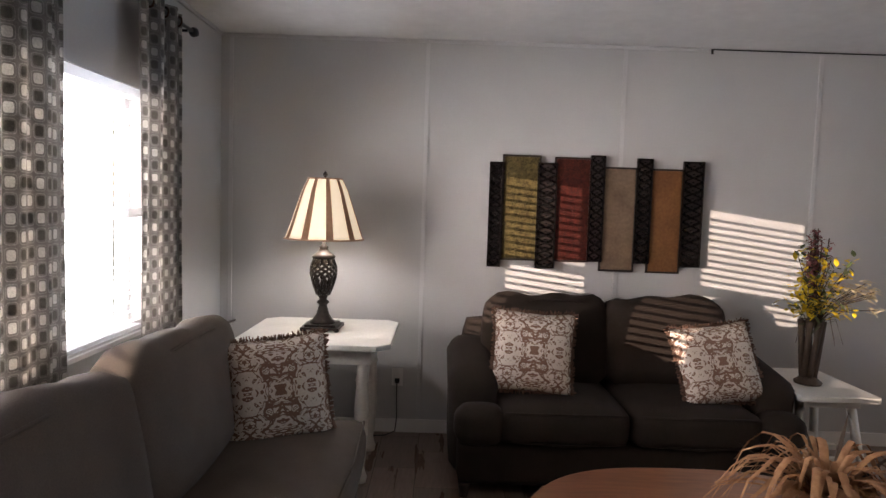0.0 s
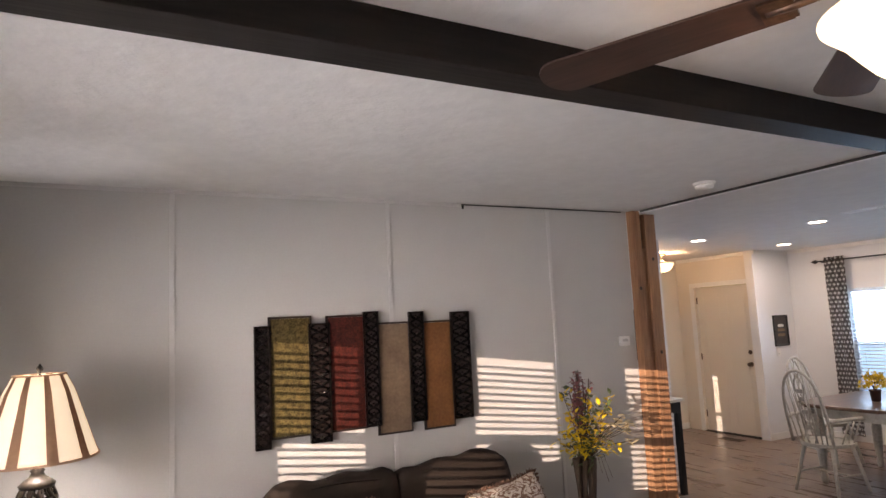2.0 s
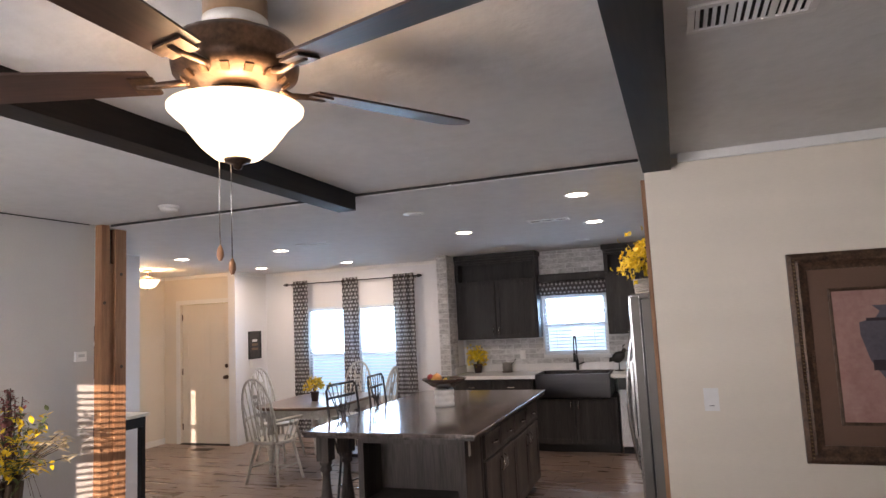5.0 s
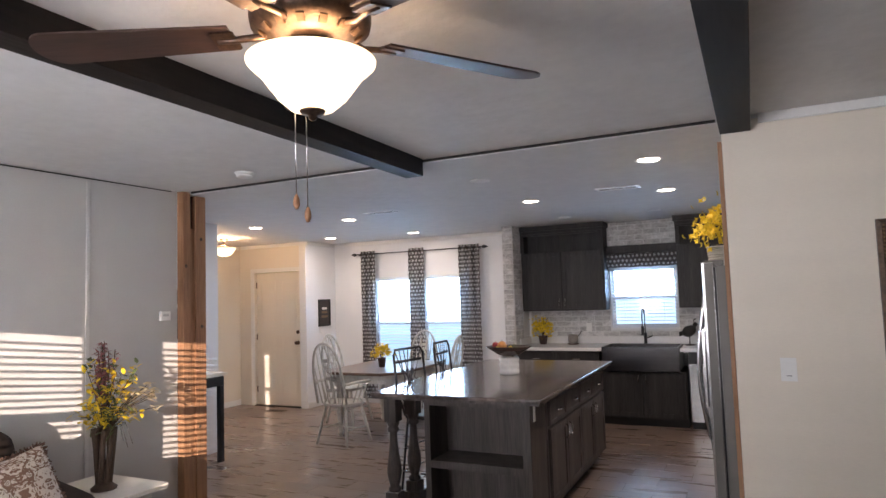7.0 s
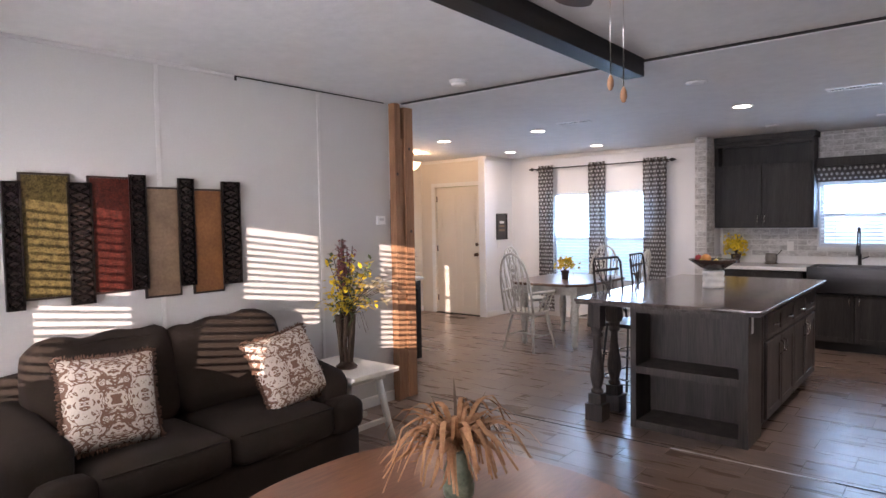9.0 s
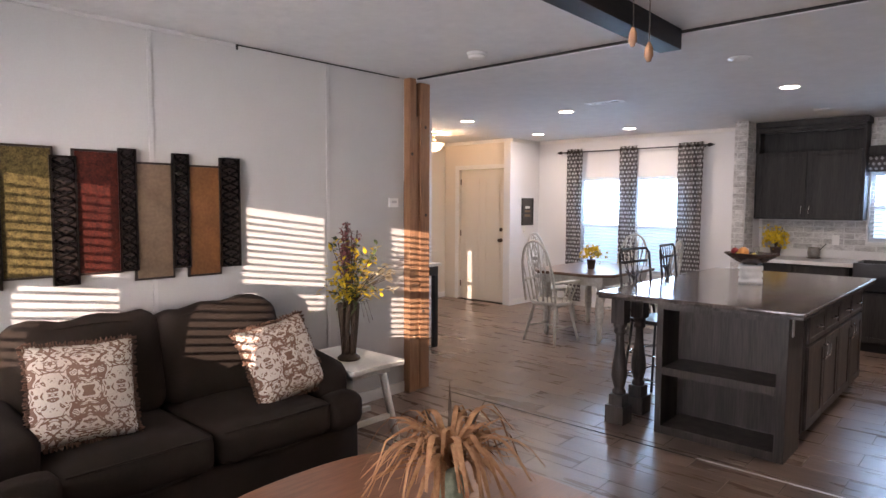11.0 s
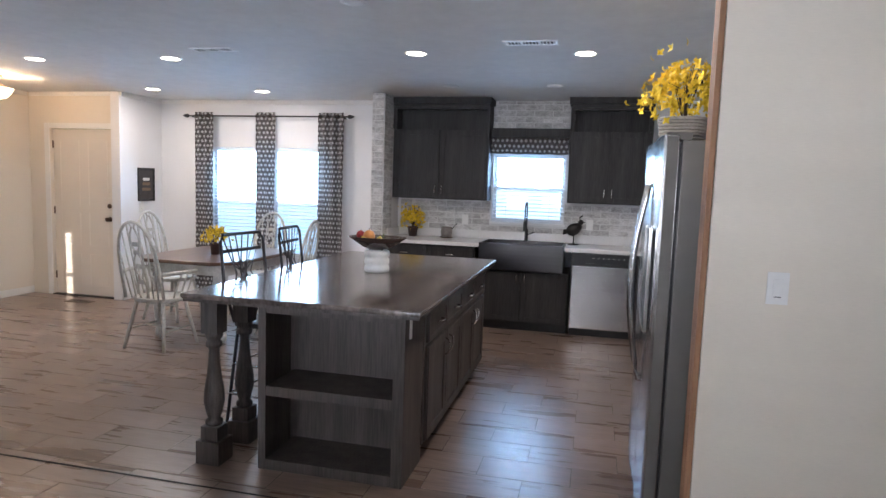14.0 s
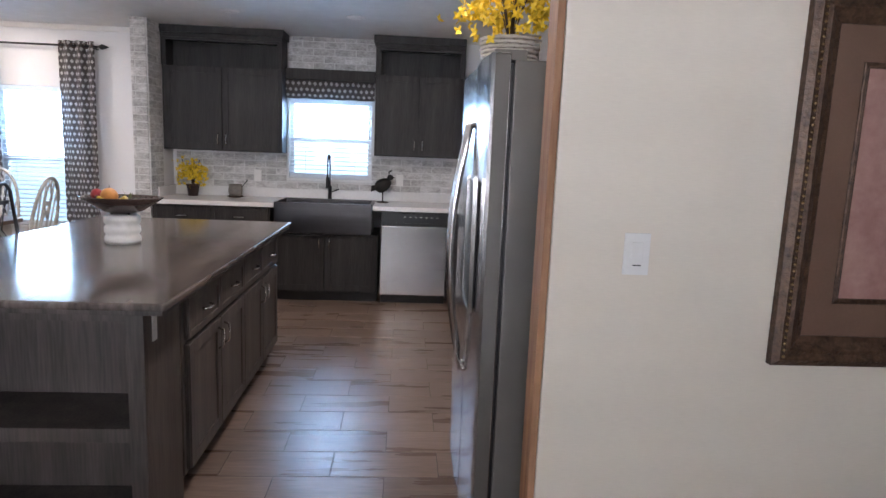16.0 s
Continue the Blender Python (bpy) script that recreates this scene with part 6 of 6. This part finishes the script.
def vent(m, w, l, label):
    v = thing("ceiling_vent", m, label, "vent")
    part("frame", B((-w / 2, -l / 2, -0.008, -w / 2 + 0.02, l / 2, -0.0005), (w / 2 - 0.02, -l / 2, -0.008, w / 2, l / 2, -0.0005), (-w / 2 + 0.0205, -l / 2, -0.008, w / 2 - 0.0205, -l / 2 + 0.02, -0.0005), (-w / 2 + 0.0205, l / 2 - 0.02, -0.008, w / 2 - 0.0205, l / 2, -0.0005), bevel=0.002), M_trim, v)
    part("backing", B((-w / 2 + 0.02, -l / 2 + 0.02, -0.002, w / 2 - 0.02, l / 2 - 0.02, -0.0005)), M_dark, v)
    n = 14
    for k in range(n):
        y = -l / 2 + 0.028 + k * (l - 0.056) / (n - 1)
        if k in (4, 9):
            part("divider", B((-w / 2 + 0.021, y - 0.009, -0.0078, w / 2 - 0.021, y + 0.009, -0.003)), M_trim, v)
        else:
            part("slat", B((-w / 2 + 0.021, -0.006, -0.001, w / 2 - 0.021, 0.006, 0.001)), M_trim, v).matrix_basis = pose(0, y, -0.005, 35)


vent(pose(5.09, 1.05, C), 0.13, 0.36, "white louvred ceiling vent over the island aisle")
vent(pose(5.12, 3.43, C), 0.13, 0.34, "white louvred ceiling vent near the dining area")
vent(pose(1.51, -0.21, CL), 0.18, 0.34, "white louvred ceiling vent in the living room")


def foyer_light():
    f = thing("foyer_light", pose(6.05, 6.50, C), "lit semi-flush glass bowl light in the foyer", "ceiling light")
    part("canopy", lathe([(0.06, -0.001), (0.058, -0.02), (0.02, -0.03)], 20), M_bronze, f)
    part("stem", lathe([(0.010, -0.03), (0.012, -0.10)], 10), M_bronze, f)
    part("bowl", lathe([(0.03, -0.245), (0.09, -0.225), (0.125, -0.18), (0.15, -0.135), (0.145, -0.133), (0.115, -0.175), (0.02, -0.21)], 28), M_bowl, f, "glowing cream glass bowl")
    part("finial", lathe([(0.001, -0.262), (0.012, -0.255), (0.014, -0.246)], 12), M_bronze, f)
    for k in range(3):
        a = k * 2.094
        part("arm", tube(bmesh.new(), [(0.012 * math.cos(a), 0.012 * math.sin(a), -0.09), (0.09 * math.cos(a), 0.09 * math.sin(a), -0.10), (0.146 * math.cos(a), 0.146 * math.sin(a), -0.132)], 0.005, 6), M_bronze, f)


foyer_light()
lamp("foyer_lamp", "POINT", pose(6.05, 6.50, C - 0.09), 17, (1.0, 0.66, 0.36), 0.06)
fv = thing("floor_vent", pose(6.95, 6.42, 0.001), "brown metal floor register by the front door", "vent")
part("frame", B((-0.07, -0.16, 0.0, 0.07, 0.16, 0.006), bevel=0.002), M_bronze, fv)
for k in range(9):
    part("slot", B((-0.045, -0.13 + k * 0.031, 0.0062, 0.045, -0.118 + k * 0.031, 0.007)), M_dark, fv)


def valance():
    v = thing("window_valance", pose(XE - 0.09, 1.325, 0), "grey lattice-print valance under a dark wooden cornice", "valance")
    part("cornice", B((-0.03, -0.445, 2.055, 0.075, 0.445, 2.155), bevel=0.004), M_cab, v)
    bm = bmesh.new()
    uv = bm.loops.layers.uv.new("UVMap")
    n = 60
    rows = []
    for z in (2.054, 1.99, 1.93, 1.882):
        rows.append([bm.verts.new((-0.012 + 0.006 * math.sin(i * 0.9) + (2.054 - z) * 0.10, -0.44 + 0.88 * i / n, z - 0.006 * abs(math.sin(i * 0.21)))) for i in range(n + 1)])
    for j in range(3):
        for i in range(n):
            f = bm.faces.new((rows[j][i], rows[j + 1][i], rows[j + 1][i + 1], rows[j][i + 1]))
            f.smooth = True
            for l, (a, b) in zip(f.loops, ((i, j), (i, j + 1), (i + 1, j + 1), (i + 1, j))):
                l[uv].uv = (a / n * 0.95, -b * 0.06)
    bmesh.ops.solidify(bm, geom=bm.faces[:], thickness=0.003)
    part("cloth", bm, M_dots, v)


valance()

# ---- whitewashed brick facing behind the worktop and on the wall end ----
M_brick = mat("whitewashed_brick", (0.30, 0.29, 0.285), 0.8, scale=9, fine=45, stretch=(1, 1, 2.2), bump=0.35, color2=(0.74, 0.73, 0.72), objrand=0.16)
M_mortar = mat("pale_mortar", (0.66, 0.655, 0.65), 0.9, vary=0.05, fine=80, bump=0.15)
BL, BH = 0.205, 0.066


def brick_field(name, axis, at, a0, a1, z0, z1, holes, label):
    """Bricks in running bond, proud of a mortar bed; axis 'x': the face looks to -x, 'y': to -y."""
    bed = B((at - 0.006, a0, z0, at - 0.001, a1, z1)) if axis == "x" else B((a0, at - 0.006, z0, a1, at - 0.001, z1))
    if axis == "x" and holes:
        bed.free()
        bed = bmesh.new()
        h = holes[0]
        for q in ((a0, h[0], z0, z1), (h[1], a1, z0, z1), (h[0], h[1], z0, min(h[2], z1))):
            box(bed, at - 0.006, q[0], q[2], at - 0.001, q[1], q[3])
    f = setting(name, bed, M_mortar, label, "wall")
    cache = {}
    j = 0
    z = z0
    while z < z1 - 0.02:
        zt = min(z + BH - 0.008, z1)
        u = a0 - (BL / 2 if j % 2 else 0)
        while u < a1 - 0.01:
            s, e = max(u, a0), min(u + BL - 0.010, a1)
            spans = [(s, e)]
            for h in holes:
                if zt > h[2] and z < h[3]:
                    spans = [q for p0, p1 in spans for q in ((p0, min(p1, h[0])), (max(p0, h[1]), p1)) if q[1] - q[0] > 0.015]
            for p0, p1 in spans:
                if p1 - p0 < 0.02:
                    continue
                key = (round(p1 - p0, 3), round(zt - z, 3))
                if key not in cache:
                    w, hh = key
                    cache[key] = mesh_of("brick", B((-0.0025, -w / 2, -hh / 2, 0.0025, w / 2, hh / 2)) if axis == "x" else B((-w / 2, -0.0025, -hh / 2, w / 2, 0.0025, hh / 2)), M_brick)
                o = new("brick", cache[key])
                o.parent = f
                o.location = (at - 0.0086, (p0 + p1) / 2, (z + zt) / 2) if axis == "x" else ((p0 + p1) / 2, at - 0.0086, (z + zt) / 2)
            u += BL
        z += BH
        j += 1


brick_field("wall_brick_backsplash", "x", XE, 0.0, 2.80, 1.006, 1.352, [(0.90, 1.735, 1.085, 2.0)], "whitewashed brick backsplash below the cabinets")
brick_field("wall_brick_window_top", "x", XE, 0.875, 1.73, 1.90, C - 0.003, [], "whitewashed brick over the kitchen window")
brick_field("wall_brick_end_face", "x", 7.362, 2.836, 2.964, 0.0, C - 0.003, [], "whitewashed brick facing on the wall end")
brick_field("wall_brick_end_side", "y", 2.835, 7.365, 7.655, 0.92, C - 0.003, [], "whitewashed brick facing on the wall side")

# ---- floor: wood-look tiles in running bond ----
M_grout = mat("grey_grout", (0.085, 0.066, 0.055), 0.85, bump=0.1)
M_tile = mat("wood_look_tile", (0.125, 0.085, 0.066), 0.29, scale=2.2, fine=12, stretch=(6, 0.7, 1), bump=0.05, color2=(0.25, 0.178, 0.143), objrand=0.13, rvary=0.08)
M_tile_far = mat("wood_look_tile_far", (0.125, 0.085, 0.066), 0.29, scale=2.2, fine=12, stretch=(6, 0.7, 1), bump=0.05, color2=(0.25, 0.178, 0.143), island=True, rvary=0.08)
floor = setting("floor", B((XW - 0.1, YS - 0.1, -0.2, XE + 0.1, 7.5, -0.001)), M_grout, "brown wood-look tile floor with grey grout lines", "floor")
TW, TL, G = 0.2328, 0.485, 0.0035
TX, TY = 4.05 - TW / 2 - 24 * TW, 1.107 - 10 * TL     # corner of the laying pattern


def tile_bm(w, l):
    bm = bmesh.new()
    box(bm, -w / 2, -l / 2, -0.003, w / 2, l / 2, 0.0)
    es = [e for e in bm.edges if e.verts[0].co.z > -0.001 and e.verts[1].co.z > -0.001]
    bmesh.ops.bevel(bm, geom=es, offset=0.0012, segments=1, affect="EDGES")
    return bm


tile_me = mesh_of("floor_tile", tile_bm(TW - G, TL - G), M_tile)
far_v, far_f = [], []
near = 0
for i in range(int((XE - TX) / TW) + 1):
    for j in range(int((7.5 - TY) / TL) + 2):
        x0, y0 = TX + i * TW, TY + (j - 0.5 * (i % 2)) * TL
        x1, y1 = min(x0 + TW, XE), min(y0 + TL, 7.45)
        x0, y0 = max(x0, XW), max(y0, YS)
        if x1 - x0 < 0.02 or y1 - y0 < 0.02:
            continue
        full = abs(x1 - x0 - TW) < 1e-4 and abs(y1 - y0 - TL) < 1e-4
        if full and 2.6 < x0 < 6.9 and 0.2 < y0 < 5.0 and near < 300 and not (3.8 < x0 < 5.6 and 1.5 < y0 < 1.8):
            o = new("floor_tile", tile_me)
            o.parent = floor
            o.location = ((x0 + x1) / 2, (y0 + y1) / 2, 0)
            near += 1
        else:
            a, b, c, d = x0 + G / 2, y0 + G / 2, x1 - G / 2, y1 - G / 2
            k = len(far_v)
            far_v += [(a, b, -0.003), (c, b, -0.003), (c, d, -0.003), (a, d, -0.003), (a, b, 0), (c, b, 0), (c, d, 0), (a, d, 0)]
            far_f += [(k + 4, k + 5, k + 6, k + 7), (k, k + 1, k + 5, k + 4), (k + 1, k + 2, k + 6, k + 5), (k + 2, k + 3, k + 7, k + 6), (k + 3, k, k + 4, k + 7)]
me = bpy.data.meshes.new("floor_tiles")
me.from_pydata(far_v, [], far_f)
me.materials.append(M_tile_far)
rest = new("floor_tiles", me)
rest.parent = floor
rest["kind"] = "stuff"
setting("floor_joint", B((3.40, 0.93, 0.0005, 3.413, 1.84, 0.004)), M_trim, "pale strip in the floor joint", "trim")
setting("floor_joint_gap", B((3.395, 1.85, 0.0005, 3.405, 3.9, 0.003), (3.41, 0.2, 0.0005, 3.42, 0.92, 0.003)), M_dark, "dark open joint in the floor", "trim")
